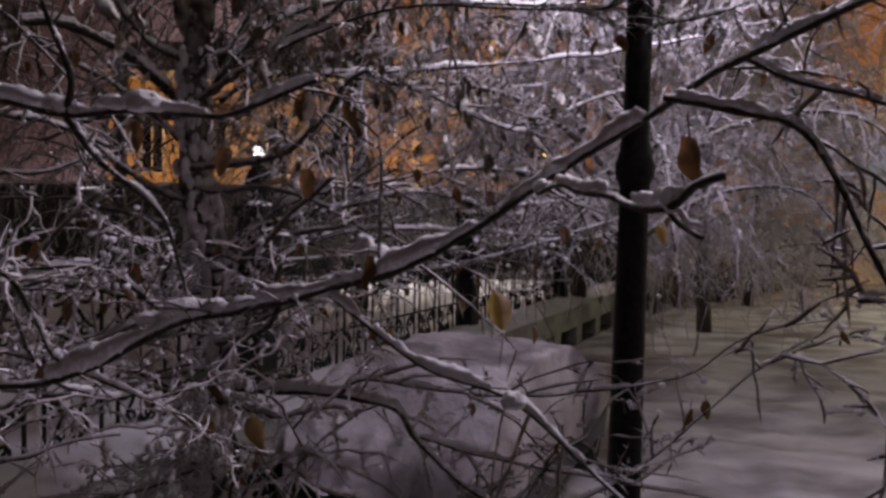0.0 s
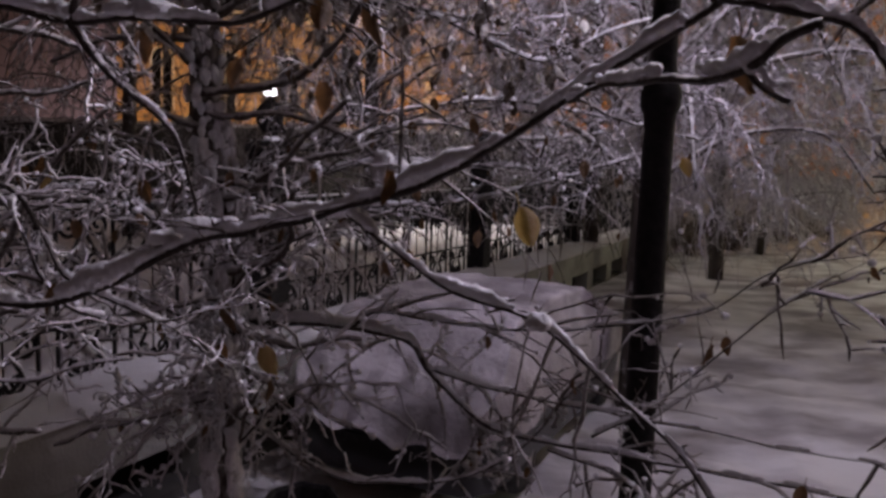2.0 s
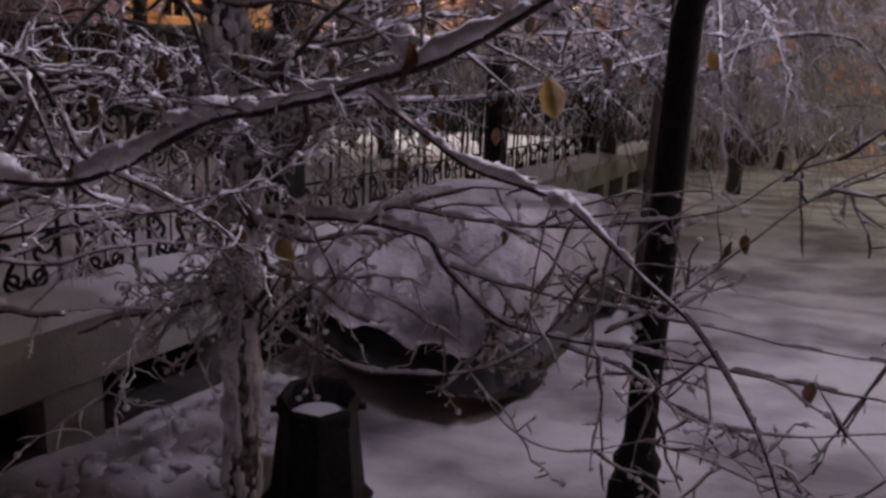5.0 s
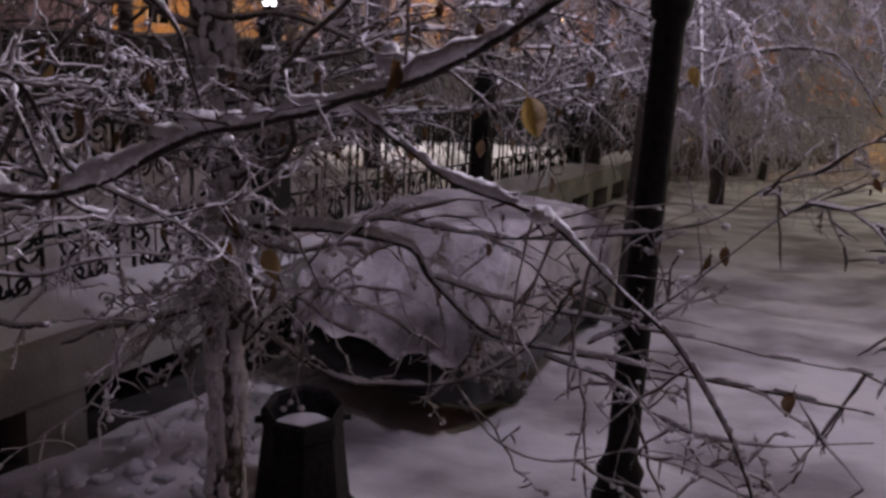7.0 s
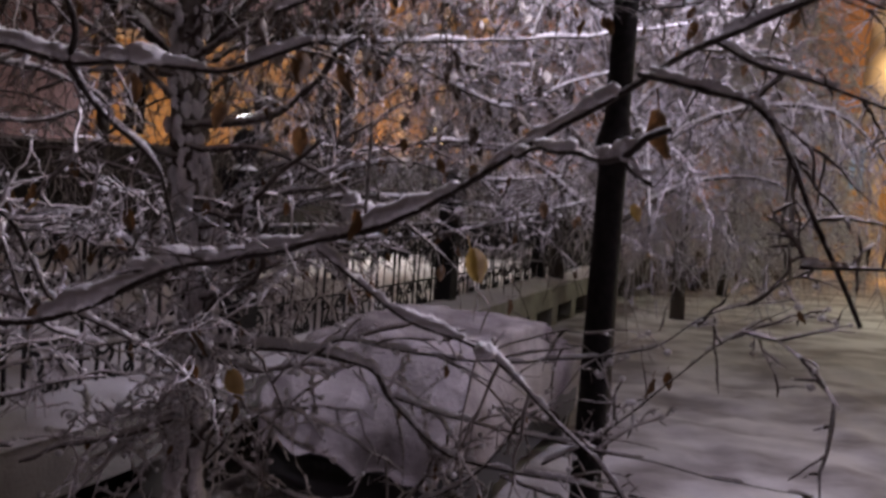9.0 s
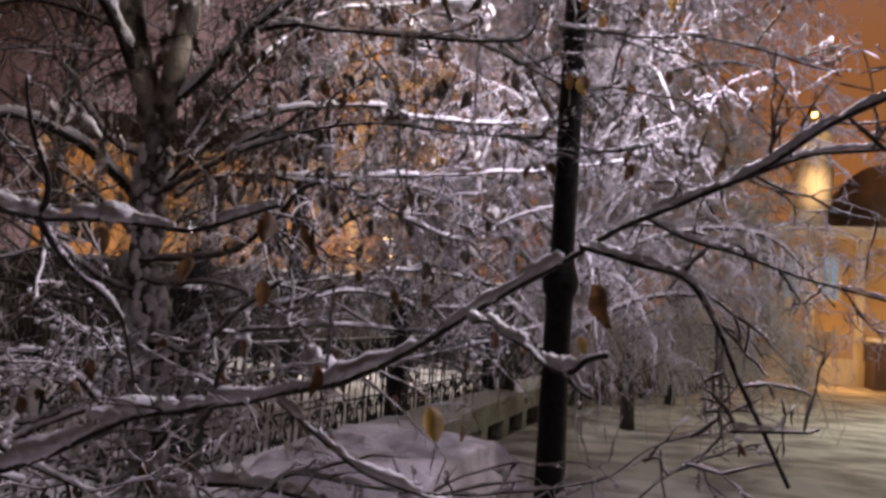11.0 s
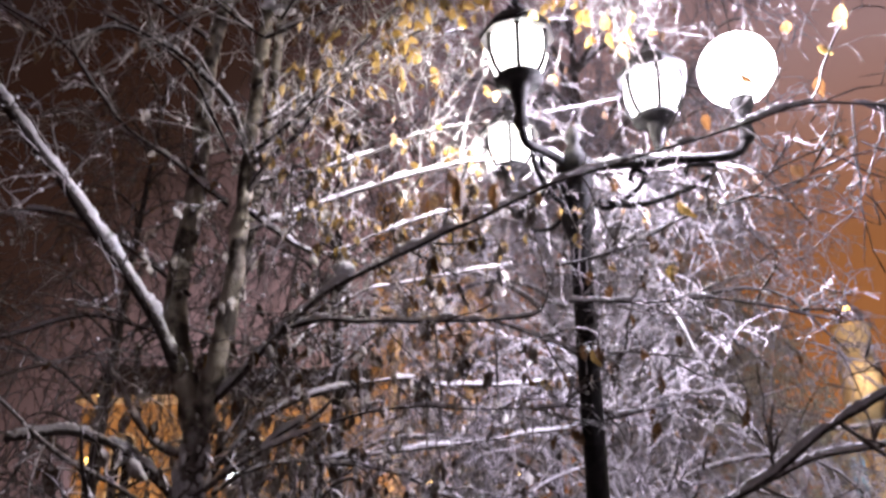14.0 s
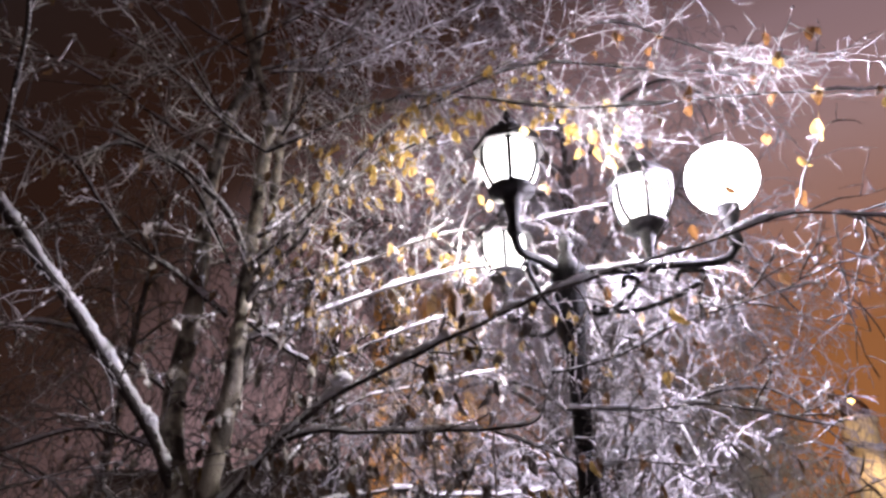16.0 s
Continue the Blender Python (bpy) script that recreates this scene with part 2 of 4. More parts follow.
def ground_z(x, y):
    p = Vector((x, y, 0))
    near = math.exp(-((p - Vector((0, 6, 0))).length / 14) ** 2)
    bank = math.exp(-(((p - WALL_A).dot(WALL_N) - 0.70) / 0.40) ** 2) * (0.10 + 0.13 * noise.noise(Vector((x * 1.1, y * 1.1, 3))) + 0.06 * noise.noise(Vector((x * 5, y * 5, 3))))
    z = 0.08 * noise.noise(Vector((x * 0.7, y * 0.7, 0))) * near + 0.055 * noise.noise(Vector((x * 2.1, y * 2.1, 5))) * near
    z += (0.035 * noise.noise(Vector((x * 0.9, y * 1.5, 4)))) * near
    z += 0.03 * noise.noise(Vector((x * 4.5, y * 4.5, 9))) * near
    return z + max(bank, 0) - 0.03


ground = Shape()
gx = [-900, -300, -120, -60, -30, -20, -14, -10, -7] + [-5 + 0.1 * i for i in range(130)] + [8.5, 9.5, 11, 13, 16, 20, 30, 60, 130, 320, 900]
gy = [-900, -300, -100, -40, -20, -10, -6, -4] + [-2 + 0.1 * i for i in range(160)] + [14.5, 15.5, 17, 19, 22, 26, 32, 45, 80, 160, 400, 900]
ground.grid(len(gx), len(gy), lambda u, v: (lambda x, y: (x, y, ground_z(x, y)))(gx[round(u * (len(gx) - 1))], gy[round(v * (len(gy) - 1))]))
g = part("ground", ground, GROUND)
tagged(g, "trodden purple-grey snow lying over a yard", "snow", kind="structure")

# raised terrace behind the low wall
terrace = Shape()
m_wall = Matrix.Translation(WALL_A) @ Matrix.Rotation(radians(ALONG), 4, "Z")
terrace.box((-8, 0.30, 0.36), (60, 60, 0.74), m_wall)
tagged(part("terrace", terrace, SNOW, smooth=False), "snow-covered raised terrace behind the iron fence", "terrace", kind="structure")

# low concrete wall: a long beam on piers, with dark slots below it
wall = thing("low_wall", "grey concrete beam wall on piers with snow on its top", "wall", WALL_A, ALONG, kind="structure")
for i in range(-3, 10):
    beam = Shape().box((i * 2.6 + 0.004, 0.0, 0.41), ((i + 1) * 2.6 - 0.004, 0.30, 0.84))
    bevelled(part("beam", beam, CONCRETE, wall, smooth=False), 0.012)
for i in range(-5, 17):
    s = 0.30 + i * 1.55
    part("pier", Shape().box((s, 0.03, -0.1), (s + 0.42, 0.29, 0.412)), CONCRETE, wall, smooth=False)
# closes the slots in near-black, so their deep shade is in the colour
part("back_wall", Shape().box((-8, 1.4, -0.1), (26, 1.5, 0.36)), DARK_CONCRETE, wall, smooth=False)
part("slot_floor", Shape().box((-8, 0.06, -0.1), (26, 1.4, 0.045)), DARK_CONCRETE, wall, "slot floor coloured dark for the shade under the beam", smooth=False)
cap_snow = Shape()
cap_snow.grid(420, 12, lambda u, v: (-8 + 34 * u, -0.02 + 0.82 * v,
              0.838 + (0.07 + 0.05 * v + 0.035 * noise.noise(Vector((34 * u * 1.3, v * 2.5, 2))) + 0.015 * noise.noise(Vector((34 * u * 4, v * 6, 6)))) * (1 - abs(1 - v) ** 7) * (1 - 0.8 * v ** 6)))
part("snow_cap", cap_snow, SNOW, wall, "soft cap of fresh snow")


# ---- iron fence on the wall ----
def scroll(shape, cx, cz, r, turns, start, flip=1, rad=0.008):
    pts = []
    for k in range(19):
        t = k / 18
        a = start + flip * turns * 2 * math.pi * t
        rr = r * (1 - 0.8 * t)
        pts.append((cx + rr * math.cos(a), 0, cz + rr * math.sin(a)))
    shape.tube(pts, rad, 4)


FENCE_BASE, FENCE_TOP = 0.88, 2.16
PANEL = 5.0
bar_mesh = Shape().box((-0.011, -0.011, FENCE_BASE + 0.02), (0.011, 0.011, FENCE_TOP)).mesh("bar", IRON, False)
orn = Shape()
for sgn in (-1, 1):
    scroll(orn, sgn * 0.125, FENCE_TOP - 0.16, 0.105, 1.5, math.pi / 2, sgn, 0.016)
    scroll(orn, sgn * 0.10, FENCE_TOP - 0.43, 0.085, 1.4, -math.pi / 2, -sgn, 0.015)
    scroll(orn, sgn * 0.15, FENCE_BASE + 0.33, 0.09, 1.3, math.pi / 2, -sgn, 0.016)
    scroll(orn, sgn * 0.09, FENCE_BASE + 0.11, 0.08, 1.4, 0 if sgn < 0 else math.pi, sgn, 0.016)
    orn.tube(smooth_path([(sgn * 0.02, 0, FENCE_BASE + 0.04), (sgn * 0.13, 0, FENCE_BASE + 0.14), (sgn * 0.07, 0, FENCE_BASE + 0.28), (sgn * 0.22, 0, FENCE_BASE + 0.42)], 4), 0.015, 5)
    orn.tube(smooth_path([(sgn * 0.23, 0, FENCE_TOP - 0.30), (sgn * 0.17, 0, FENCE_TOP - 0.42), (sgn * 0.04, 0, FENCE_TOP - 0.26), (0, 0, FENCE_TOP - 0.05)], 4), 0.015, 5)
orn.lathe([(0.004, 0.0), (0.022, 0.02), (0.022, 0.05), (0.004, 0.07)], 8, (0, 0, FENCE_TOP - 0.24))
orn.tube([(0, 0, FENCE_BASE + 0.02), (0, 0, FENCE_TOP)], 0.008, 4)
orn_mesh = orn.mesh("scrollwork", IRON)


def fence_panel(s0, s1):
    f = thing("iron_fence", "black wrought-iron fence panel with scrollwork, dusted with snow", "fence", along(s0, -0.56), ALONG, "fence panels along the wall")
    w = s1 - s0
    for z in (FENCE_BASE + 0.42, FENCE_TOP - 0.04, FENCE_BASE + 0.03):
        part("rail", Shape().box((0, -0.012, z - 0.012), (w, 0.012, z + 0.012)), IRON, f, smooth=False)
    part("snow_line", Shape().tube([(w * k / 40, 0, FENCE_TOP - 0.022 + 0.006 * noise.noise(Vector((s0 + k * 0.7, 0, 0)))) for k in range(41)], 0.014, 6), SNOW, f)
    for k in range(int(w / 0.62)):
        ob = new("scrollwork", orn_mesh)
        ob.parent, ob.location = f, (0.36 + k * 0.62, 0.02, 0)
        for off in (0.235, 0.385):
            ob = new("bar", bar_mesh)
            ob.parent, ob.location = f, (0.36 + k * 0.62 + off, 0, 0)
    return f


def fence_pillar(s):
    p = thing("fence_pillar", "dark iron fence pillar with a ball finial", "pillar", along(s, -0.56), ALONG, "pillars of the iron fence")
    bevelled(part("shaft", Shape().box((-0.14, -0.14, 0.74), (0.14, 0.14, 2.56)), IRON, p, smooth=False), 0.012)
    bevelled(part("cap", Shape().box((-0.17, -0.17, 2.56), (0.17, 0.17, 2.66)), IRON, p, smooth=False), 0.02)
    part("finial", Shape().lathe([(0.05, 0.0), (0.045, 0.06), (0.09, 0.10), (0.125, 0.17), (0.13, 0.24), (0.10, 0.32), (0.05, 0.37), (0.01, 0.39)], 14, (0, 0, 2.66)), IRON, p)
    part("snow_cap", Shape().lathe([(0.12, 0.0), (0.12, 0.02), (0.09, 0.04), (0.055, 0.05)], 12, (0, 0, 2.655)), SNOW, p)


for k in range(-2, 4):
    fence_pillar(3.25 + PANEL * k)
    fence_panel(3.25 + PANEL * k + 0.15, 3.25 + PANEL * (k + 1) - 0.15)


# ---- lamp post ----
def lantern(parent, x, y, glass, s=1.0, drop=0.0):
    base = LANTERN_Z - drop
    # brightest lamp: hoodless oversized ball, its glare built as a solid globe
    if s > 1:
        cup = part("lantern", Shape().lathe([(0.03, -0.17), (0.045, -0.14), (0.035, -0.06), (0.045, 0.0), (0.065, 0.06), (0.075, 0.10), (0.07, 0.12)], 12, (x, y, base)), IRON, parent, "black iron lamp holder")
        ball = [(0.215 * math.sin(a), 0.30 - 0.215 * math.cos(a)) for a in [0.34 + 0.279 * k for k in range(11)]]
        gl = part("globe", Shape().lathe(ball, 20, (x, y, base)), glass, cup, "white lamp globe enlarged to the size of its glare")
        gl.visible_shadow = False
        return cup
    cup = part("lantern", Shape().lathe([(0.03, -0.17), (0.045, -0.14), (0.03, -0.08), (0.035, -0.02), (0.052, 0.03), (0.046, 0.06), (0.075, 0.10), (0.135, 0.115), (0.135, 0.138), (0.09, 0.148)], 12, (x, y, base)), IRON, parent, "black iron lantern")
    gl = part("globe", Shape().lathe([(0.10, 0.145), (0.140, 0.20), (0.163, 0.27), (0.168, 0.33), (0.160, 0.39), (0.145, 0.43)], 16, (x, y, base)), glass, cup, "glowing white glass globe")
    gl.visible_shadow = False
    part("hood", Shape().lathe([(0.18, 0.385), (0.212, 0.39), (0.214, 0.42), (0.170, 0.475), (0.125, 0.525), (0.06, 0.55), (0.04, 0.58), (0.055, 0.61), (0.03, 0.64), (0.008, 0.70)], 8, (x, y, base)), IRON, cup, smooth=False)
    for k in range(6):
        a = k * math.pi / 3 + 0.4
        pts = [(x + r * math.cos(a), y + r * math.sin(a), base + z) for r, z in ((0.11, 0.13), (0.150, 0.19), (0.173, 0.26), (0.179, 0.33), (0.172, 0.39), (0.158, 0.43))]
        part("rib", Shape().tube(pts, 0.014, 5), IRON, cup)
    return cup


lamp_post = thing("street_lamp", "black cast-iron lamp post with glowing globe lanterns", "street lamp", (POST[0], POST[1], 0))
shaft = Shape().lathe([(0.17, -0.1), (0.17, 0.10), (0.13, 0.14), (0.125, 0.55), (0.10, 0.62), (0.105, 0.66), (0.115, 0.70), (0.085, 0.75), (0.074, 0.80), (0.070, 1.6), (0.066, 2.70),
                       (0.070, 2.76), (0.086, 2.79), (0.090, 2.84), (0.072, 2.90), (0.058, 2.97), (0.058, 3.6), (0.056, 4.42), (0.07, 4.47), (0.094, 4.52), (0.094, 4.80), (0.108, 4.83), (0.108, 4.89), (0.06, 4.95), (0.03, 5.02), (0.05, 5.06), (0.02, 5.12)], 14)
part("shaft", shaft, IRON, lamp_post)
for (lx, ly, _, _), glass, drop in zip(LANTERNS, (LANTERN_GLASS, LANTERN_GLASS, LANTERN_GLASS, LANTERN_GLASS_B), DROPS):
    lantern(lamp_post, lx, ly, glass, 1.4 if glass is LANTERN_GLASS_B else 1.0, drop)
    d = Vector((lx, ly, 0))
    arm = Shape().tube(smooth_path([(0, 0, 4.86), d * 0.55 + Vector((0, 0, 4.89)), d * 0.9 + Vector((0, 0, 4.90)), d + Vector((0, 0, 4.99 - drop))], 4), 0.026, 8)
    part("arm", arm, IRON, lamp_post)
    sc = Shape().tube(smooth_path([d * 0.12 + Vector((0, 0, 4.66)), d * 0.35 + Vector((0, 0, 4.62)), d * 0.66 + Vector((0, 0, 4.72)), d * 0.80 + Vector((0, 0, 4.83)), d * 0.66 + Vector((0, 0, 4.85)), d * 0.62 + Vector((0, 0, 4.79))], 4), 0.015, 6)
    part("bracket_scroll", sc, IRON, lamp_post)
    part("arm_snow", Shape().tube([d * 0.2 + Vector((0, 0, 4.905)), d * 0.4 + Vector((0, 0, 4.912)), d * 0.65 + Vector((0, 0, 4.912))], [0.012, 0.024, 0.010], 8), SNOW, lamp_post)


# ---- snowed-in car ----
def car_top(u):
    for (a, za), (b, zb) in zip(CAR_LINE, CAR_LINE[1:]):
        if u <= b:
            t = (u - a) / (b - a)
            return za + (zb - za) * t
    return CAR_LINE[-1][1]


CAR_LINE = [(0.0, 0.56), (0.04, 0.78), (0.12, 0.90), (0.55, 1.24), (0.80, 1.31), (1.5, 1.33), (2.5, 1.29), (3.1, 0.98), (3.85, 0.84), (4.05, 0.56)]


def car_half(u, z):
    end = 1 - 0.16 * max(0, 1 - u / 0.55) ** 2 - 0.12 * max(0, 1 - (4.05 - u) / 0.5) ** 2
    roof = 0.17 * max(0, min(1, (z - 0.88) / 0.45))
    return 0.82 * end - roof - 0.03 * max(0, (0.45 - z) / 0.3)


CAR_AT = Vector((-0.45, 5.36, 0))
car = thing("car", "small parked dark car buried under thick fresh snow beside the wall", "car", CAR_AT, ALONG)


def car_shell(u, v):
    uu = 4.05 * u
    top = car_top(uu)
    a = -1 + 2 * v
    low = 0.22
    if abs(a) > 0.45:
        k = (abs(a) - 0.45) / 0.55
        z = top - (top - low) * k
        return (uu, math.copysign(car_half(uu, z), a), z)
    return (uu, a / 0.45 * car_half(uu, top), top + 0.02 * (1 - (a / 0.45) ** 2))


shell = Shape().grid(42, 25, car_shell)
shell.f += [tuple(range(25)), tuple(41 * 25 + k for k in reversed(range(25)))]
part("body", shell, CAR_PAINT, car)
part("front_bumper", Shape().grid(15, 6, lambda u, v: (0.02 - 0.10 * math.sin(v * math.pi) + 0.22 * abs(2 * u - 1) ** 3, (2 * u - 1) * 0.78, 0.20 + 0.36 * v)), CAR_PAINT, car, "black plastic bumper")
part("grille", Shape().box((-0.045, -0.34, 0.44), (0.03, 0.34, 0.54)), RUBBER, car, smooth=False)
for sgn in (-1, 1):
    part("headlight", Shape().lathe([(0.001, -0.03), (0.10, -0.02), (0.10, 0.02), (0.001, 0.03)], 12, (0.10, sgn * 0.56, 0.60)), HEADLIGHT, car)
    part("side_window", Shape().grid(12, 3, lambda u, v: (0.50 + 2.35 * u, sgn * (car_half(2.0, 0.88 + 0.36 * v) + 0.006), min(0.88 + 0.36 * v, car_top(0.50 + 2.35 * u) - 0.06))), CAR_GLASS, car)
    for u in (0.78, 3.25):
        wheel = Shape()
        m_w = Matrix.Translation((u, sgn * 0.70, 0.30)) @ Matrix.Rotation(radians(90), 4, "X")
        wheel.lathe([(0.17, -0.1), (0.27, -0.1), (0.30, -0.06), (0.30, 0.06), (0.27, 0.1), (0.17, 0.1)], 20)
        wheel.v = [(m_w @ Vector(p))[:] for p in wheel.v]
        wo = part("wheel", wheel, RUBBER, car)
        rim = Shape().lathe([(0.03, -0.09), (0.17, -0.105), (0.17, 0.105), (0.03, 0.09)], 14)
        rim.v = [(m_w @ Vector(p))[:] for p in rim.v]
        part("rim", rim, CHROME, wo)


def car_snow(u, v):
    uu = -0.05 + 4.08 * u ** 1.7
    a = -1 + 2 * v
    at = max(0.0, uu)
    top = car_top(at)
    lump = 0.05 * noise.noise(Vector((uu * 2.2, a * 2.0, 4))) + 0.05 * noise.noise(Vector((uu * 4 + 3, a * 4, 8))) + 0.022 * noise.noise(Vector((uu * 13, a * 11, 2)))
    thick = 0.085 + lump
    front = max(0.0, 1 - uu / 0.5)
    x = uu - thick * front * 0.9
    if abs(a) > 0.66:
        k = (abs(a) - 0.66) / 0.34
        ragged = 0.07 * noise.noise(Vector((uu * 2.3, a, 1))) + 0.03 * noise.noise(Vector((uu * 8, a, 5)))
        hem = (0.56 + 0.10 * front if a < 0 else top - 0.16) + ragged
        hem = min(hem, top - 0.05)
        z = top + thick * (1 - k) - (top - hem) * k ** 1.5
        return (x, math.copysign(car_half(at, min(z, top)) + 0.03 + 0.035 * (1 - k) + 0.4 * abs(lump) * (1 - 0.5 * k), a), z)
    lip = max(0.0, 1 - uu / 0.10)
    sag = lip * (0.09 * noise.noise(Vector((a * 3.2, 2, 6))) + 0.02 * noise.noise(Vector((a * 9, 5, 1))))
    return (x - 0.04 * lip, a / 0.66 * (car_half(at, top) + 0.05), top + thick * (1 - 0.5 * front) + 0.03 * (1 - (a / 0.66) ** 2) + sag)


# the blanket's grey holds the canopy shade
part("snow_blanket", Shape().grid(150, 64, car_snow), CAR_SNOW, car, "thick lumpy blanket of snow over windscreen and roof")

# ---- clods thrown up beside the wall ----
clods = Shape()
r_c = random.Random(5)
for _ in range(150):
    s, out, size = r_c.uniform(-0.4, 3.0), r_c.uniform(0.15, 1.1), r_c.uniform(0.02, 0.085)
    p = along(s, out)
    p.z = ground_z(p.x, p.y) - 0.25 * size
    n0 = len(clods.v)
    clods.lathe([(size * 0.6, -0.3 * size), (size, 0.15 * size), (size * 0.85, 0.6 * size), (size * 0.35, 0.85 * size)], 9, p, r_c.random())
    clods.v[n0:] = [(Vector(q) + Vector((noise.noise(Vector(q) * 14), noise.noise(Vector(q) * 14 + Vector((3, 0, 0))), noise.noise(Vector(q) * 14 + Vector((0, 3, 0))))) * size * 0.7)[:] for q in clods.v[n0:]]
tagged(part("snow_clods", clods, SNOW), "loose lumps of shovelled snow beside the wall", "snow", kind="stuff")

# ---- litter bin ----
litter_bin = thing("litter_bin", "black octagonal litter bin with snow inside its open top", "bin", (-0.80, 4.08, -0.05), 12)
tub = Shape().lathe([(0.30, -0.1), (0.295, 0.06), (0.275, 0.10), (0.235, 0.46), (0.225, 0.56), (0.238, 0.58), (0.238, 0.66), (0.215, 0.68), (0.195, 0.66), (0.19, 0.34)], 8, cap=False)
tub.v = [(x, y, z + (0.16 * y if z > 0.5 else 0)) for x, y, z in tub.v]
part("body", tub, IRON, litter_bin, smooth=False)
part("base_rim", Shape().lathe([(0.30, 0.0), (0.325, 0.01), (0.325, 0.05), (0.298, 0.07)], 8), IRON, litter_bin, smooth=False)
part("snow_fill", Shape().lathe([(0.20, 0.0), (0.18, 0.05), (0.11, 0.085), (0.01, 0.10)], 12, (0, 0, 0.50)), SNOW, litter_bin)
for sgn in (-1, 1):
    part("pivot", Shape().tube([(sgn * 0.21, 0, 0.60), (sgn * 0.27, 0, 0.60)], 0.022, 8), IRON, litter_bin)

# ---- birch ----
birch = thing("birch_tree", "rime-covered birch with snowy boughs and a few dry leaves", "tree", (-1.1, 3.6, 0))
other_birch = thing("birch_tree", "second birch whose snowy boughs reach across the yard", "tree", (-2.75, 3.4, 0))
part("trunk", Shape().tube(smooth_path([(0, 0, -0.15), (0.03, 0.02, 1.4), (-0.04, 0.05, 2.8), (-0.12, 0.05, 4.2), (-0.25, 0.1, 6.0)], 5), [0.10 - 0.0035 * k for k in range(21)], 10), BARK, other_birch)
LINES = []


def LIMB(kind, r0, r1, snow, *pts):
    """A bough through a few places, its radius from r0 to r1; snow: how much lies on it. A bare limb bears no twigs."""
    line = smooth_path(pts, 6)
    n = len(line)
    for i, p in enumerate(line):
        w = 0.25 if i in (0, n - 1) else 1.0
        p += Vector((noise.noise(p * 5), noise.noise(p * 5 + Vector((9, 0, 0))), noise.noise(p * 5 + Vector((0, 9, 0))))) * (0.012 * w)
    radii = [(r0 + (r1 - r0) * i / (n - 1)) * (1 + 0.25 * noise.noise(line[i] * 14)) for i in range(n)]
    if kind != "bare_limb":
        LINES.append((line, radii, snow))
    tree, root = (other_birch, Vector((-2.75, 3.4, 0))) if pts[0][0] < -2.5 else (birch, Vector((-1.1, 3.6, 0)))
    local = [p - root for p in line]
    thick = r0 > 0.04
    ob = part("trunk" if kind == "trunk" else "limb", Shape().tube(local, radii, 10 if thick else 7), (BARK if kind == "trunk" else STEM_BARK) if thick else LIMB_BARK, tree)
    if snow > 0.25:
        run, rr = [], []
        dense = smooth_path(local, 3)
        for i, p in enumerate(dense):
            r = radii[min(i // 3, n - 1)]
            q = p + root
            t = dense[min(i + 1, len(dense) - 1)] - dense[max(i - 1, 0)]
            flat = math.hypot(t.normalized().x, t.normalized().y) ** 1.5 if t.length > 0 else 0
            lump = noise.noise(q * 6) * 0.9 + noise.noise(q * 19) * 0.6 + 0.40
            if snow > 2:
                lump = max(lump, 0.30)
            amount = snow * flat * lump * (1.15 - 0.75 * i / len(dense))
            if amount > 0.06:
                k = min(1.7, amount)
                run.append(p + Vector((0, 0, r * 0.75 + 0.004 + 0.013 * k)))
                rr.append(r * (0.55 + 0.4 * k) + 0.014 * k)
            if (amount <= 0.06 or i == len(dense) - 1) and run:
                if len(run) > 3:
                    rr[0] *= 0.3
                    rr[-1] *= 0.3
                    heap = Shape().tube(smooth_path(run, 2), [v for w in rr for v in (w, w)][:-1], 9)
                    heap.v = [(Vector(w) + Vector((noise.noise(Vector(w) * 90), noise.noise(Vector(w) * 90 + Vector((5, 0, 0))), 1.3 * noise.noise(Vector(w) * 70 + Vector((0, 5, 0))))) * 0.0055)[:] for w in heap.v]
                    part("snow", heap, SNOW, ob, "lumpy ridge of snow")
                run, rr = [], []
    return line


LIMB("trunk", 0.085, 0.06, 0.2, (-1.11, 3.60, 0.24), (-1.08, 3.60, 1.41), (-1.07, 3.60, 2.22), (-1.17, 3.60, 2.72), (-1.18, 3.62, 3.17), (-1.17, 3.64, 3.52))
LIMB("limb", 0.070, 0.032, 0.3, (-1.19, 3.64, 3.45), (-1.34, 3.66, 3.92), (-1.385, 3.68, 4.25), (-1.35, 3.68, 4.77), (-1.35, 3.68, 5.20), (-1.36, 3.69, 5.73), (-1.29, 3.70, 6.28), (-1.20, 3.72, 6.60), (-1.15, 3.75, 7.60))
LIMB("limb", 0.058, 0.026, 0.3, (-1.16, 3.64, 3.45), (-1.10, 3.60, 3.85), (-1.06, 3.58, 4.20), (-1.04, 3.58, 4.68), (-1.02, 3.57, 5.23), (-1.00, 3.55, 5.82), (-1.00, 3.53, 6.07), (-1.10, 3.50, 6.45), (-1.28, 3.45, 7.10))
LIMB("limb", 0.044, 0.022, 0.2, (-1.10, 3.68, 3.85), (-1.03, 3.75, 4.62), (-0.97, 3.76, 5.41), (-0.95, 3.78, 6.15), (-0.90, 3.80, 6.90))
LIMB("limb", 0.022, 0.008, 0.9, (-1.03, 3.56, 4.75), (-0.88, 3.52, 4.98), (-0.72, 3.50, 5.15), (-0.52, 3.50, 5.47), (-0.19, 3.50, 5.76), (0.20, 3.45, 5.95))
LIMB("limb", 0.020, 0.010, 1.0, (-1.03, 3.56, 5.00), (-1.17, 3.50, 5.33), (-1.50, 3.50, 5.67), (-1.97, 3.45, 5.92))
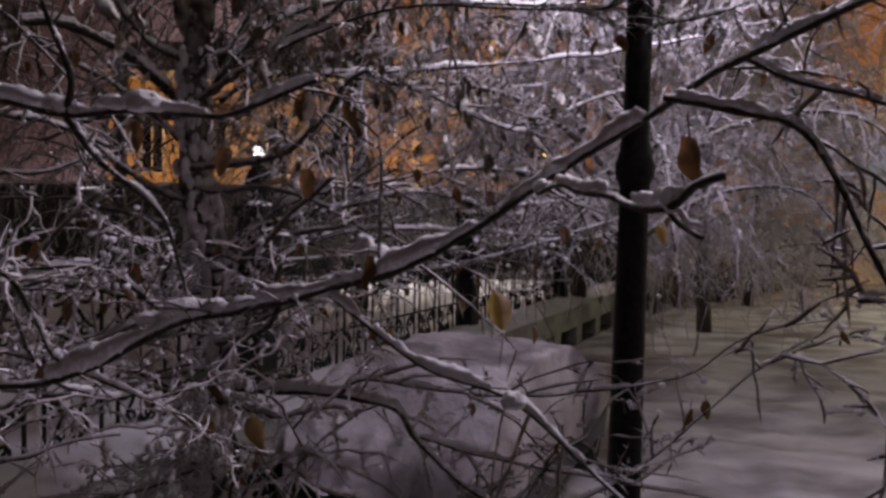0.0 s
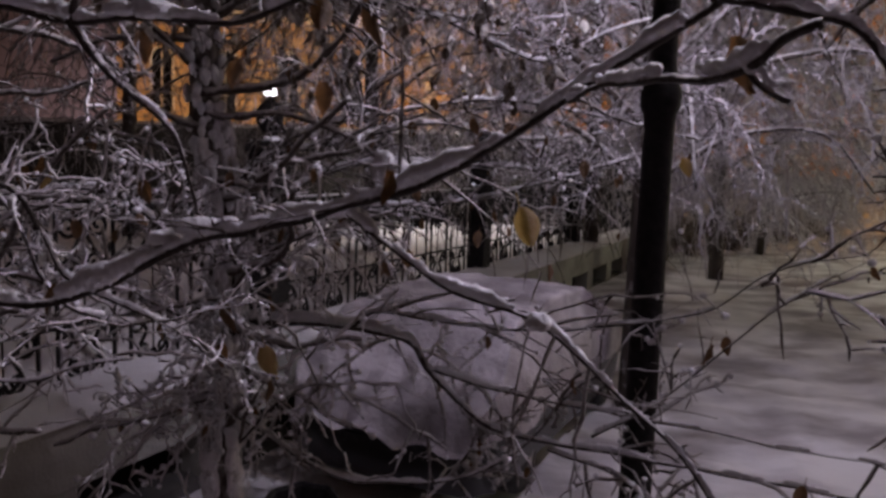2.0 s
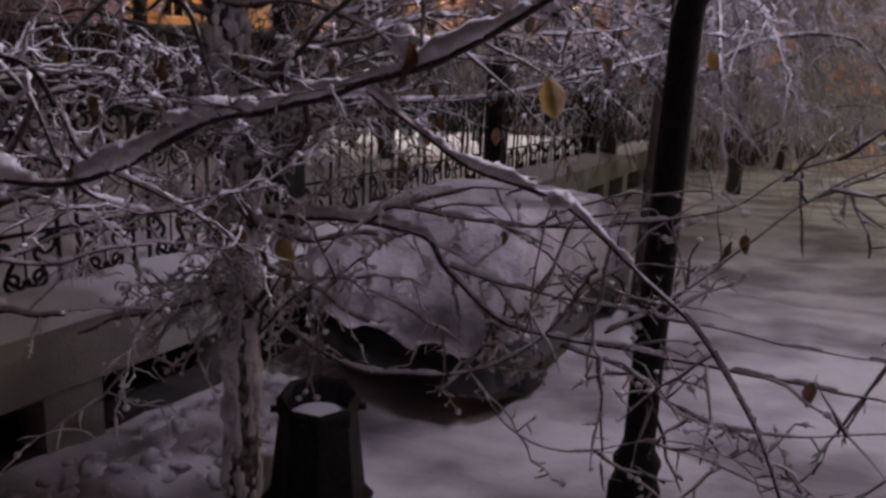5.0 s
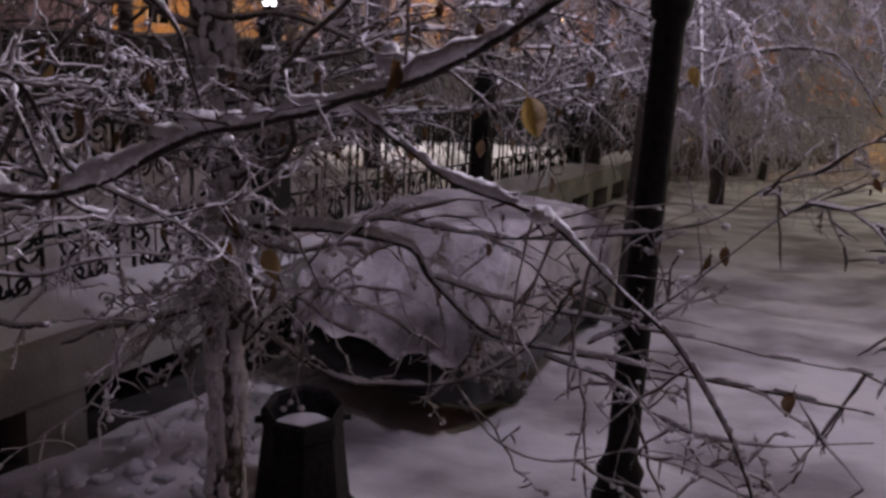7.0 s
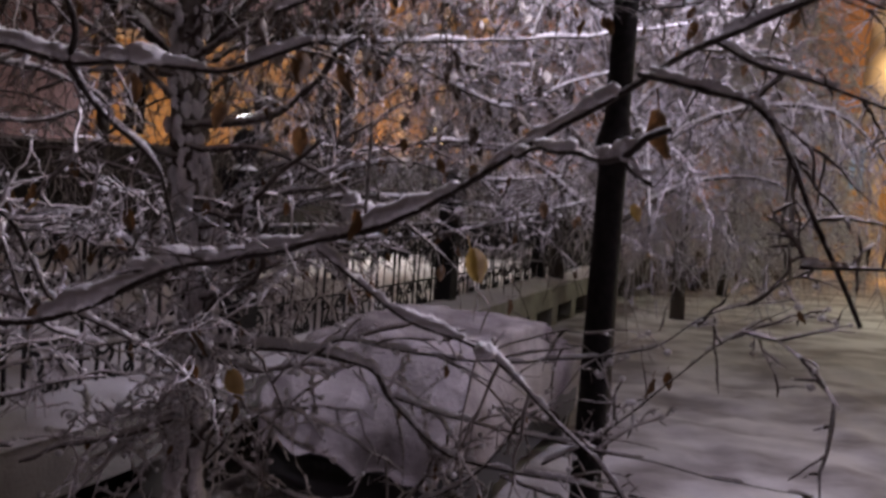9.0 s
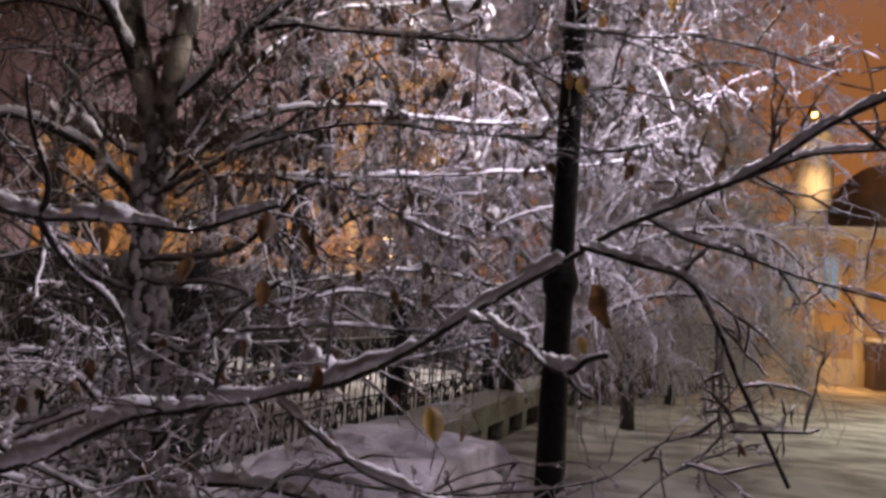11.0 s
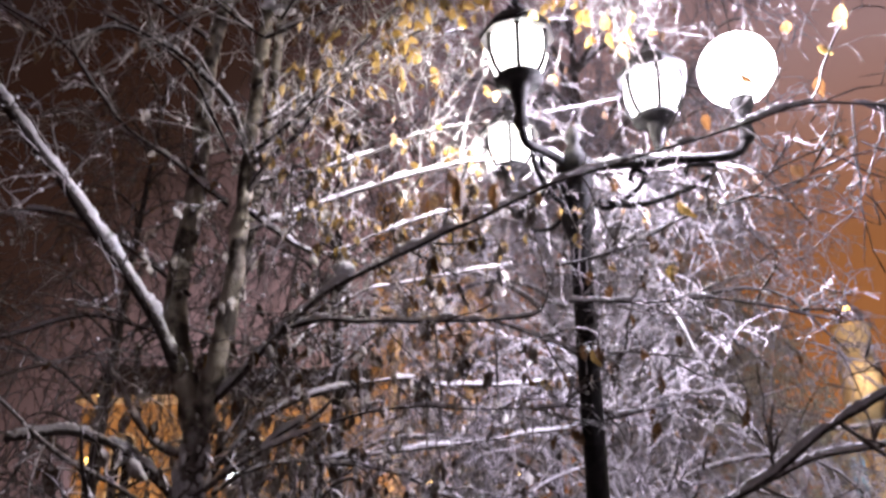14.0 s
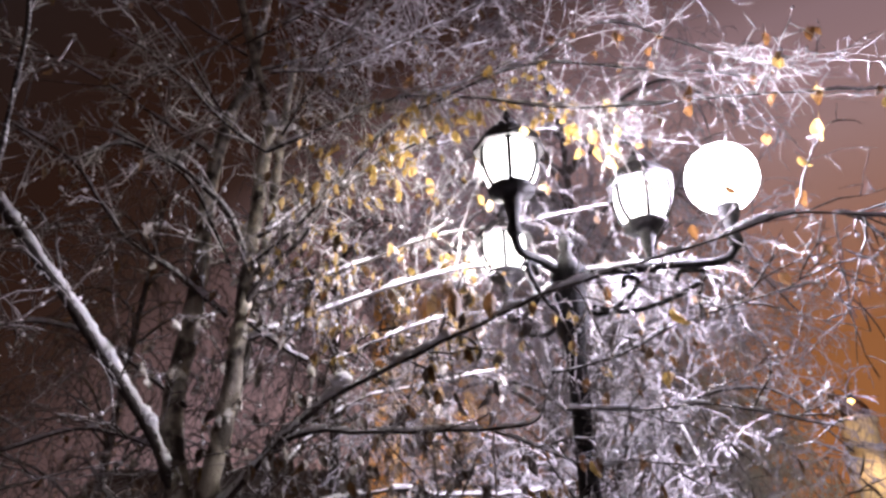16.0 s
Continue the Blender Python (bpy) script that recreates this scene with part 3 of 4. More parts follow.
LIMB("limb", 0.034, 0.028, 3.2, (-1.28, 3.63, 3.68), (-1.43, 3.55, 4.00), (-1.62, 3.42, 4.28), (-1.83, 3.27, 4.57), (-2.05, 3.10, 4.87), (-2.45, 2.95, 5.35))
LIMB("limb", 0.028, 0.02, 0.6, (-1.18, 3.62, 3.05), (-1.34, 3.55, 3.20), (-1.50, 3.45, 3.34), (-1.68, 3.30, 3.39), (-1.93, 3.20, 3.35))
LIMB("limb", 0.0140, 0.0065, 1.7, (-2.70, 3.35, 1.75), (-2.12, 2.75, 1.98), (-1.48, 2.20, 2.10), (-1.11, 2.12, 2.11), (-0.83, 2.06, 2.23), (-0.68, 2.05, 2.31), (-0.49, 2.00, 2.35), (-0.21, 1.80, 2.44), (-0.02, 1.68, 2.52), (0.43, 1.58, 2.82), (0.58, 1.50, 2.92), (0.76, 1.45, 3.01), (0.96, 1.40, 3.15), (1.23, 1.35, 3.32))
LIMB("limb", 0.007, 0.004, 0.6, (0.76, 1.45, 3.01), (0.88, 1.45, 3.07), (1.06, 1.48, 3.12), (1.32, 1.50, 3.14))
LIMB("limb", 0.006, 0.003, 0.4, (0.58, 1.50, 2.92), (0.71, 1.50, 2.87), (0.91, 1.50, 2.82), (1.21, 1.50, 2.76))
LIMB("limb", 0.02, 0.006, 0.8, (-1.07, 3.60, 1.76), (-0.62, 3.50, 1.77), (-0.38, 3.45, 1.76), (-0.20, 3.40, 1.72), (-0.09, 3.40, 1.58), (0.18, 3.35, 1.36), (0.57, 3.25, 1.32), (1.01, 3.15, 1.29), (1.35, 3.10, 1.25), (1.76, 3.00, 1.22))
LIMB("limb", 0.011, 0.003, 0.5, (-0.46, 3.45, 1.77), (-0.34, 3.42, 1.86), (-0.10, 3.40, 1.83), (0.27, 3.30, 1.82), (0.60, 3.20, 1.86), (1.00, 3.10, 1.96), (1.22, 3.00, 2.15), (1.53, 2.90, 2.24))
LIMB("limb", 0.01, 0.003, 0.6, (-0.09, 3.40, 1.60), (0.17, 3.40, 1.53), (0.51, 3.30, 1.49), (0.88, 3.20, 1.47), (1.32, 3.10, 1.42), (1.73, 3.00, 1.39))
LIMB("limb", 0.0065, 0.003, 0.9, (-0.27, 1.85, 2.40), (-0.13, 1.75, 2.31), (-0.03, 1.72, 2.25), (0.17, 1.65, 2.19), (0.35, 1.55, 2.05), (0.46, 1.50, 1.94), (0.56, 1.45, 1.77), (0.61, 1.42, 1.65))
LIMB("limb", 0.012, 0.003, 0.7, (-1.07, 3.60, 1.32), (-0.88, 3.50, 1.25), (-0.54, 3.40, 1.09), (-0.27, 3.35, 1.09), (0.04, 3.30, 1.14), (0.30, 3.25, 1.30), (0.51, 3.20, 1.58), (0.63, 3.15, 1.70))
LIMB("limb", 0.008, 0.003, 0.7, (0.43, 3.30, 1.29), (0.67, 3.20, 1.24), (0.89, 3.10, 1.13), (1.17, 3.00, 1.06), (1.72, 2.90, 1.14))
LIMB("limb", 0.006, 0.002, 0.4, (0.04, 3.30, 1.13), (0.20, 3.20, 0.94), (0.46, 3.10, 0.88), (0.88, 3.00, 1.00), (1.36, 3.00, 0.87))
LIMB("limb", 0.006, 0.002, 0.5, (0.60, 3.20, 1.39), (0.84, 3.10, 1.58), (1.05, 3.00, 1.83), (1.25, 2.90, 2.06), (1.48, 2.80, 2.23))
LIMB("limb", 0.01, 0.004, 0.8, (-1.22, 3.20, 1.83), (-1.28, 2.90, 1.88), (-1.36, 2.60, 2.03), (-1.44, 2.50, 2.31), (-1.51, 2.40, 2.45))
LIMB("limb", 0.013, 0.006, 0.9, (-1.11, 3.55, 1.96), (-1.21, 3.20, 2.19), (-1.33, 3.00, 2.36), (-1.50, 2.80, 2.38), (-1.68, 2.60, 2.33))
LIMB("limb", 0.012, 0.007, 1.7, (-2.70, 3.35, 2.53), (-2.12, 2.75, 2.75), (-1.31, 2.10, 2.88), (-1.02, 2.05, 2.85), (-0.84, 2.00, 2.86), (-0.65, 1.95, 2.84), (-0.52, 1.90, 2.84), (-0.31, 1.85, 2.92))
LIMB("limb", 0.01, 0.004, 0.8, (-1.02, 2.05, 2.85), (-0.97, 2.10, 2.75), (-0.84, 2.20, 2.62), (-0.81, 2.30, 2.52), (-0.81, 2.40, 2.34))
LIMB("limb", 0.011, 0.005, 0.9, (-1.02, 2.05, 2.85), (-0.98, 2.00, 2.95), (-1.02, 1.95, 3.10), (-1.02, 1.90, 3.23))
LIMB("limb", 0.01, 0.004, 0.8, (-2.70, 3.35, 2.09), (-2.12, 2.75, 2.31), (-1.27, 2.10, 2.44), (-1.13, 2.10, 2.30), (-1.05, 2.10, 2.17), (-0.87, 2.20, 2.06), (-0.77, 2.40, 1.90))
LIMB("limb", 0.014, 0.006, 0.8, (-1.07, 3.65, 3.12), (-0.93, 3.75, 3.25), (-0.69, 3.90, 3.31), (-0.30, 4.10, 3.36), (0.31, 4.30, 3.46), (1.00, 4.50, 3.58), (1.56, 4.60, 3.71))
LIMB("limb", 0.008, 0.004, 0.7, (-0.66, 3.90, 3.31), (-0.22, 4.00, 3.27), (0.17, 4.00, 3.12), (0.42, 4.10, 3.06), (0.70, 4.10, 3.19), (1.03, 4.20, 3.33))
LIMB("limb", 0.018, 0.007, 1, (-1.10, 3.65, 3.20), (-0.90, 3.80, 3.50), (-0.69, 4.00, 3.67), (-0.19, 4.30, 3.84), (0.10, 4.40, 3.82), (0.70, 4.50, 3.85), (1.18, 4.60, 3.97))
LIMB("limb", 0.016, 0.006, 0.9, (-1.08, 3.64, 3.65), (-0.79, 3.55, 3.91), (-0.56, 3.50, 4.00), (-0.29, 3.45, 3.98), (0.35, 3.40, 3.98), (0.60, 3.40, 4.02), (0.69, 3.40, 4.19))
LIMB("limb", 0.007, 0.003, 0.7, (0.35, 3.40, 3.98), (0.65, 3.40, 3.86), (0.89, 3.40, 3.78), (1.19, 3.40, 3.85))
LIMB("limb", 0.018, 0.005, 1.8, (-1.10, 3.62, 3.58), (-0.73, 3.50, 3.96), (-0.41, 3.40, 4.19), (-0.07, 3.30, 4.33), (0.21, 3.20, 4.44), (0.40, 3.10, 4.49), (0.71, 2.85, 4.54), (1.33, 2.55, 4.62), (1.70, 2.45, 4.71), (2.11, 2.40, 4.67))
LIMB("limb", 0.012, 0.004, 0.9, (-1.06, 3.56, 4.69), (-0.61, 3.70, 4.46), (-0.16, 3.90, 4.71), (0.21, 4.10, 4.91), (0.82, 4.20, 4.99))
LIMB("limb", 0.014, 0.004, 0.7, (-1.02, 3.55, 5.01), (-0.64, 3.50, 5.37), (-0.23, 3.40, 5.89), (0.06, 3.30, 6.02), (0.64, 3.00, 6.08), (1.13, 2.75, 5.84), (1.66, 2.50, 5.57))
LIMB("limb", 0.012, 0.004, 0.7, (-0.98, 3.50, 5.79), (-0.72, 3.40, 5.85), (-0.23, 3.40, 6.12), (0.20, 3.30, 6.09), (0.83, 2.95, 5.72), (1.50, 2.60, 5.50), (2.42, 2.40, 5.43))
LIMB("limb", 0.009, 0.003, 0.6, (-1.29, 3.75, 6.65), (-0.75, 3.70, 6.77), (-0.18, 3.60, 7.17), (0.24, 3.50, 7.59))
LIMB("limb", 0.012, 0.005, 0.6, (-1.15, 3.60, 5.04), (-1.45, 3.60, 5.60), (-1.90, 3.60, 5.92), (-2.27, 3.60, 5.81), (-2.70, 3.60, 6.08))
LIMB("limb", 0.01, 0.004, 0.8, (-0.98, 3.50, 5.79), (-1.23, 3.40, 5.93), (-1.61, 3.30, 6.31), (-2.12, 3.30, 6.69))
LIMB("limb", 0.009, 0.003, 0.6, (0.75, 3.30, 4.05), (1.16, 3.30, 4.05), (1.46, 3.30, 4.08), (1.83, 3.20, 3.98), (2.12, 3.20, 3.91))
LIMB("limb", 0.008, 0.003, 0.6, (0.69, 3.30, 4.25), (1.04, 3.25, 4.32), (1.35, 3.20, 4.47), (1.53, 2.80, 4.42), (1.72, 2.60, 4.44), (1.93, 2.50, 4.59))
LIMB("limb", 0.007, 0.003, 0.6, (0.90, 3.50, 3.47), (1.21, 3.50, 3.54), (1.43, 3.50, 3.64))
LIMB("limb", 0.0075, 0.0045, 0.3, (0.43, 1.50, 2.84), (0.53, 1.42, 2.80), (0.64, 1.40, 2.78), (0.69, 1.35, 2.69), (0.72, 1.30, 2.59), (0.77, 1.27, 2.48), (0.81, 1.25, 2.37))
LIMB("bare_limb", 0.0050, 0.0042, 0.5, (0.195, 1.600, 2.654), (0.197, 1.250, 2.656), (0.202, 0.850, 2.617), (0.208, 0.700, 2.611), (0.222, 0.670, 2.629), (0.240, 0.650, 2.639))
LIMB("bare_limb", 0.0042, 0.0025, 0.5, (0.208, 0.700, 2.611), (0.216, 0.690, 2.598), (0.234, 0.680, 2.585))
LIMB("limb", 0.005, 0.004, 0.5, (0.69, 1.25, 2.475), (0.77, 1.265, 2.48), (0.87, 1.25, 2.49))
LIMB("limb", 0.006, 0.002, 0.6, (0.64, 3.00, 6.08), (1.06, 2.80, 6.23), (1.46, 2.70, 5.99), (1.79, 2.60, 5.75), (2.19, 2.50, 5.69))
LIMB("limb", 0.009, 0.003, 0.5, (-0.87, 3.40, 5.85), (-0.53, 3.30, 6.51), (-0.17, 3.20, 7.02))
LIMB("limb", 0.01, 0.004, 0.5, (-1.25, 3.75, 6.81), (-1.73, 3.70, 7.14), (-2.17, 3.60, 7.50))
LIMB("limb", 0.016, 0.01, 1.6, (-2.70, 3.35, 3.42), (-2.12, 2.75, 4.07), (-1.78, 2.20, 4.62), (-1.81, 2.20, 5.12), (-1.85, 2.20, 5.62), (-1.96, 2.20, 6.04))
LIMB("limb", 0.014, 0.008, 0.9, (-1.13, 3.60, 4.70), (-1.43, 3.60, 4.96), (-1.81, 3.55, 5.24), (-2.18, 3.50, 5.72), (-2.57, 3.40, 5.95))
LIMB("limb", 0.009, 0.003, 0.5, (-1.27, 3.80, 7.54), (-0.63, 3.90, 7.29), (0.07, 4.00, 7.10), (0.81, 4.10, 7.38))
LIMB("limb", 0.009, 0.003, 0.5, (-1.01, 3.50, 6.44), (-0.49, 3.60, 6.60), (0.07, 3.70, 7.05), (0.70, 3.80, 7.56))
LIMB("limb", 0.009, 0.003, 0.5, (-1.31, 3.75, 7.03), (-1.71, 3.80, 6.80), (-2.25, 3.90, 6.67), (-2.90, 4.00, 6.80))
LIMB("limb", 0.008, 0.003, 0.6, (-0.16, 3.40, 6.12), (0.43, 3.30, 6.27), (1.08, 3.20, 6.67), (1.43, 3.10, 6.93))
LIMB("limb", 0.012, 0.004, 1, (-1.07, 3.60, 2.37), (-0.88, 3.70, 2.53), (-0.59, 3.90, 2.60), (-0.16, 4.00, 2.72), (0.31, 4.20, 2.66), (0.79, 4.30, 2.71))
LIMB("limb", 0.01, 0.004, 1, (-1.07, 3.60, 2.14), (-0.79, 3.80, 2.38), (-0.44, 4.00, 2.51), (0.02, 4.20, 2.52), (0.62, 4.40, 2.50), (1.09, 4.50, 2.62))
LIMB("limb", 0.014, 0.004, 0.9, (-1.02, 3.60, 4.85), (-0.53, 3.90, 5.14), (0.06, 4.20, 5.55), (0.66, 4.40, 5.76), (1.50, 4.60, 6.07))
LIMB("limb", 0.013, 0.004, 0.8, (-0.99, 3.55, 5.20), (-0.48, 3.90, 5.88), (0.24, 4.20, 6.38), (1.16, 4.40, 6.64), (2.32, 4.50, 6.55))
LIMB("limb", 0.014, 0.004, 1, (-1.05, 3.60, 4.53), (-0.50, 3.80, 4.86), (0.06, 4.00, 5.15), (0.61, 4.20, 5.33), (1.42, 4.30, 5.29), (2.31, 4.40, 5.47))
LIMB("limb", 0.01, 0.004, 0.7, (-1.37, 3.72, 5.90), (-1.87, 3.60, 6.23), (-2.38, 3.50, 6.53), (-2.94, 3.40, 6.68))
LIMB("limb", 0.01, 0.004, 0.6, (-1.34, 3.73, 6.23), (-1.79, 3.70, 6.98), (-2.26, 3.60, 7.55))
LIMB("limb", 0.01, 0.003, 0.6, (-1.21, 3.45, 6.64), (-0.70, 3.30, 6.86), (-0.25, 3.20, 7.19))
LIMB("limb", 0.013, 0.005, 0.8, (-1.30, 3.65, 4.18), (-1.83, 3.70, 4.57), (-2.33, 3.80, 4.76), (-2.78, 3.90, 4.73))
LIMB("limb", 0.012, 0.005, 0.8, (-1.29, 3.65, 3.90), (-1.87, 3.80, 4.10), (-2.40, 3.90, 4.00), (-2.69, 4.00, 3.96))
LIMB("limb", 0.012, 0.004, 0.8, (-1.08, 3.65, 3.29), (-0.88, 3.90, 3.77), (-0.49, 4.30, 4.36), (0.01, 4.60, 4.60), (0.66, 4.80, 4.79))
LIMB("limb", 0.01, 0.004, 0.9, (-1.21, 3.60, 2.10), (-0.86, 3.80, 2.59), (-0.43, 4.00, 2.75), (0.14, 4.20, 2.86), (0.73, 4.40, 2.82), (1.39, 4.50, 2.70))
LIMB("limb", 0.01, 0.004, 0.9, (-1.21, 3.60, 1.88), (-0.83, 3.70, 2.20), (-0.47, 3.90, 2.28), (0.05, 4.10, 2.33), (0.69, 4.30, 2.49))
LIMB("limb", 0.01, 0.004, 0.8, (-1.21, 3.60, 1.72), (-1.43, 3.30, 1.93), (-1.62, 3.10, 2.11), (-1.77, 2.90, 2.18))
LIMB("limb", 0.009, 0.003, 0.8, (-1.07, 3.60, 1.08), (-0.75, 3.40, 1.45), (-0.53, 3.30, 1.54), (-0.37, 3.20, 1.43))
LIMB("limb", 0.011, 0.004, 0.8, (-0.61, 3.60, 3.49), (-0.80, 3.50, 3.33), (-0.23, 3.40, 3.51), (0.52, 3.40, 3.52), (0.79, 3.40, 3.56))


rnd = random.Random(7)


def rand_dir(r=rnd):
    while True:
        v = Vector((r.uniform(-1, 1), r.uniform(-1, 1), r.uniform(-1, 1)))
        if 0.05 < v.length < 1:
            return v.normalized()


def twig(shape, start, d, length, r, droop, rr, depth, tips, wig=0.25, n=6, bud=0.55):
    """A crooked, knotted twig that carries smaller ones."""
    p, d = Vector(start), d.normalized()
    pts, rad = [p.copy()], [r]
    step = length / n
    for i in range(n):
        d = (d + rand_dir(rr) * wig * 0.55 + Vector((0, 0, -droop))).normalized()
        p = p + d * step
        q = p + rand_dir(rr) * (step * wig * 0.4)
        pts.append(q)
        rad.append(r * (1 - 0.55 * i / n) * rr.choice((0.7, 0.85, 1.0, 1.2, 1.4)))
        if depth and rr.random() < bud:
            sd = (d * 0.6 + rand_dir(rr)).normalized()
            twig(shape, q, sd, length * rr.uniform(0.22, 0.55), r * 0.75, droop * 1.1, rr, depth - 1, tips, wig, max(4, n - 2), bud)
    rad[-1] *= 0.5
    shape.tube(pts, rad, 3, cap=False)
    tips.append((pts[-1], r))
    tips.append((pts[n // 2], r))


OFF = Vector((-1.1, 3.6, 0))
tips = []
near_twigs, high_twigs = Shape(), Shape()
for line, radii, snow in LINES:
    total = sum((b - a).length for a, b in zip(line, line[1:]))
    near = line[len(line) // 2].y < 2.6
    low = line[len(line) // 2].z < 2.2
    stem = radii[0] > 0.04
    west = line[len(line) // 2].x < -1.15 and line[len(line) // 2].z > 3.7
    for _ in range(int(total * (1.5 if stem else 7 if west else 6 if near else 3.2 if low else 17 if line[len(line) // 2].z > 5.3 else 11)) + 2):
        i = rnd.randrange(len(line) - 1)
        a, b = line[i], line[i + 1]
        t = (b - a).normalized()
        d = t * 0.7 + rand_dir() * 0.9
        if (near or stem) and d.y < 0:
            d.y *= 0.2
        r = rnd.uniform(0.003, 0.0055) if near else rnd.uniform(0.0045, 0.0085) if west else rnd.uniform(0.006, 0.0115) if low else rnd.uniform(0.003, 0.006) if a.z > 5.0 else rnd.uniform(0.0035, 0.0075)
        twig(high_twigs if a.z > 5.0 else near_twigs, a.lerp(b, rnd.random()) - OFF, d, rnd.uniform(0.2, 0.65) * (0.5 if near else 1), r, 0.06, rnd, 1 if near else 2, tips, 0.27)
shoots = Shape()
for _ in range(26):
    z = rnd.uniform(1.25, 2.5)
    twig(shoots, Vector((0.03, -0.06, z)), Vector((rnd.uniform(-0.7, 1.0), rnd.uniform(-0.8, 0.1), rnd.uniform(-0.4, 0.5))), rnd.uniform(0.25, 0.75), rnd.uniform(0.007, 0.012), 0.05, rnd, 2, tips, 0.5, 9, 0.6)
for line, radii, snow in LINES:
    if line[0].x < -0.5 and line[len(line) // 2].z < 2.3 and radii[0] < 0.03:
        for _ in range(int(len(line) * 0.2)):
            k = rnd.randrange(len(line))
            if line[k].x < 0.1:
                twig(shoots, line[k] - OFF, Vector((rnd.uniform(-0.6, 0.8), rnd.uniform(-0.15, 0.6), rnd.uniform(-0.7, 0.5))), rnd.uniform(0.15, 0.45), rnd.uniform(0.005, 0.009), 0.05, rnd, 2, tips, 0.5, 8)
for k in range(34):
    if k % 3:
        p = min(LINES[0][0], key=lambda q: abs(q.z - (1.2 + 0.065 * k))).copy()
        p.y -= 0.05
        d = Vector(((1 if k % 2 else -1) * rnd.uniform(0.5, 1.0), rnd.uniform(-0.75, 0.1), rnd.uniform(-0.35, 0.55)))
    else:
        p = Vector((rnd.uniform(-2.3, -1.9), rnd.uniform(2.3, 2.9), rnd.uniform(1.4, 3.0)))
        d = Vector((rnd.uniform(0.6, 1.0), rnd.uniform(0.0, 0.4), rnd.uniform(-0.4, 0.4)))
    length, r0 = rnd.uniform(0.6, 1.35), rnd.uniform(0.014, 0.023)
    pts = [p.copy()]
    for i in range(9):
        d = (d.normalized() + rand_dir() * 0.28 + Vector((0, 0, 0.03))).normalized()
        pts.append(pts[-1] + d * length / 9)
    run = smooth_path([q - OFF for q in pts], 4)
    radii = [r0 * (1 - 0.55 * i / len(run)) * (1 + 0.5 * noise.noise(q * 22)) for i, q in enumerate(run)]
    part("rimed_bough", Shape().tube(run, radii, 8), RIMED_BOUGH, birch, "crooked bough under thick rime")
    for _ in range(int(length * 4)):
        q = rnd.choice(run[6:])
        twig(shoots, q, d * 0.5 + rand_dir() + Vector((0, 0.15, 0)), rnd.uniform(0.12, 0.4), rnd.uniform(0.0055, 0.010), 0.05, rnd, 1, tips, 0.35, 7)
for k in range(7):
    a0, rope, girth = -3.0 + k * 0.55 + rnd.uniform(-0.15, 0.15), [], []
    z0, z1 = rnd.uniform(0.1, 0.7), rnd.uniform(2.0, 3.3)
    for i in range(44):
        z = z0 + (z1 - z0) * i / 43
        axis = min(LINES[0][0], key=lambda p: abs(p.z - z)) - OFF
        a = a0 + 0.5 * noise.noise(Vector((k * 3.1, 0, z * 1.6)))
        rad = 0.078 + 0.026 * noise.noise(Vector((k, 5, z * 4)))
        rope.append((axis.x + rad * math.cos(a), axis.y + rad * math.sin(a), z))
        girth.append(max(0.005, 0.021 + 0.034 * noise.noise(Vector((k * 2.0, z * 9, 1)))))
    part("rime_rope", Shape().tube(smooth_path(rope, 2), [g for w in girth for g in (w, w)][:-1], 7), RIME, birch, "ropy crust of rime on the bark")


def snow_clump(x, y, z, sx, sy, sz, seed):
    """A lump of snow caught on a bough."""
    ball = Shape().lathe([(math.sin(b), -math.cos(b)) for b in [0.05 + 0.253 * i for i in range(13)]], 18)
    ball.v = [((Vector((px * sx, py * sy, max(pz, -0.7) * sz))) * (1 + 0.30 * noise.noise(Vector((px, py, pz)) * 1.6 + Vector((seed, 0, 0))) + 0.12 * noise.noise(Vector((px, py, pz)) * 5)) + Vector((x, y, z)) - OFF)[:] for px, py, pz in ball.v]
    part("snow_clump", ball, SNOW, birch, "lump of snow caught on a bough")


for args in ((-0.15, 1.83, 2.49, 0.055, 0.03, 0.035, 1), (-0.19, 1.86, 2.51, 0.028, 0.025, 0.045, 2), (-0.77, 1.97, 2.87, 0.055, 0.035, 0.027, 3), (-0.86, 1.99, 2.875, 0.04, 0.03, 0.022, 4),
             (0.16, 1.62, 2.205, 0.026, 0.024, 0.022, 5), (-0.69, 2.07, 2.335, 0.075, 0.03, 0.026, 6), (-0.79, 2.08, 2.30, 0.05, 0.03, 0.022, 7), (-0.32, 1.93, 2.40, 0.06, 0.03, 0.022, 8),
             (-0.98, 3.47, 6.04, 0.05, 0.045, 0.06, 9), (-0.88, 3.48, 5.98, 0.07, 0.04, 0.03, 10), (-0.42, 3.36, 4.24, 0.06, 0.04, 0.04, 11)):
    snow_clump(*args)
tagged(part("rime_growth", shoots, RIME, birch, "knobbly shoots thick with pale rime"), kind="stuff")
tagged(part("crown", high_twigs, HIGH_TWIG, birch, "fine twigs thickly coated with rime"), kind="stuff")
tagged(part("crown", near_twigs, TWIG, birch, "fine crooked twigs furred with rime"), kind="stuff")


def leaf_mesh(w, h, curl, material):
    def fn(u, v):
        a = (v - 0.5) * 2
        width = w * math.sin(math.pi * min(1, u * 0.92 + 0.06)) ** 0.7 * (1 - 0.35 * u)
        return (a * width * 0.5, curl * (a * a * 0.4 - 0.5 * u * u) * w + 0.004 * math.sin(9 * u + 3 * a), -0.012 - u * h)
    s = Shape().grid(7, 5, fn)
    s.tube([(0, 0, 0.012), (0, 0, -0.012)], 0.0012, 3, False)
    return s.mesh("leaf", material)


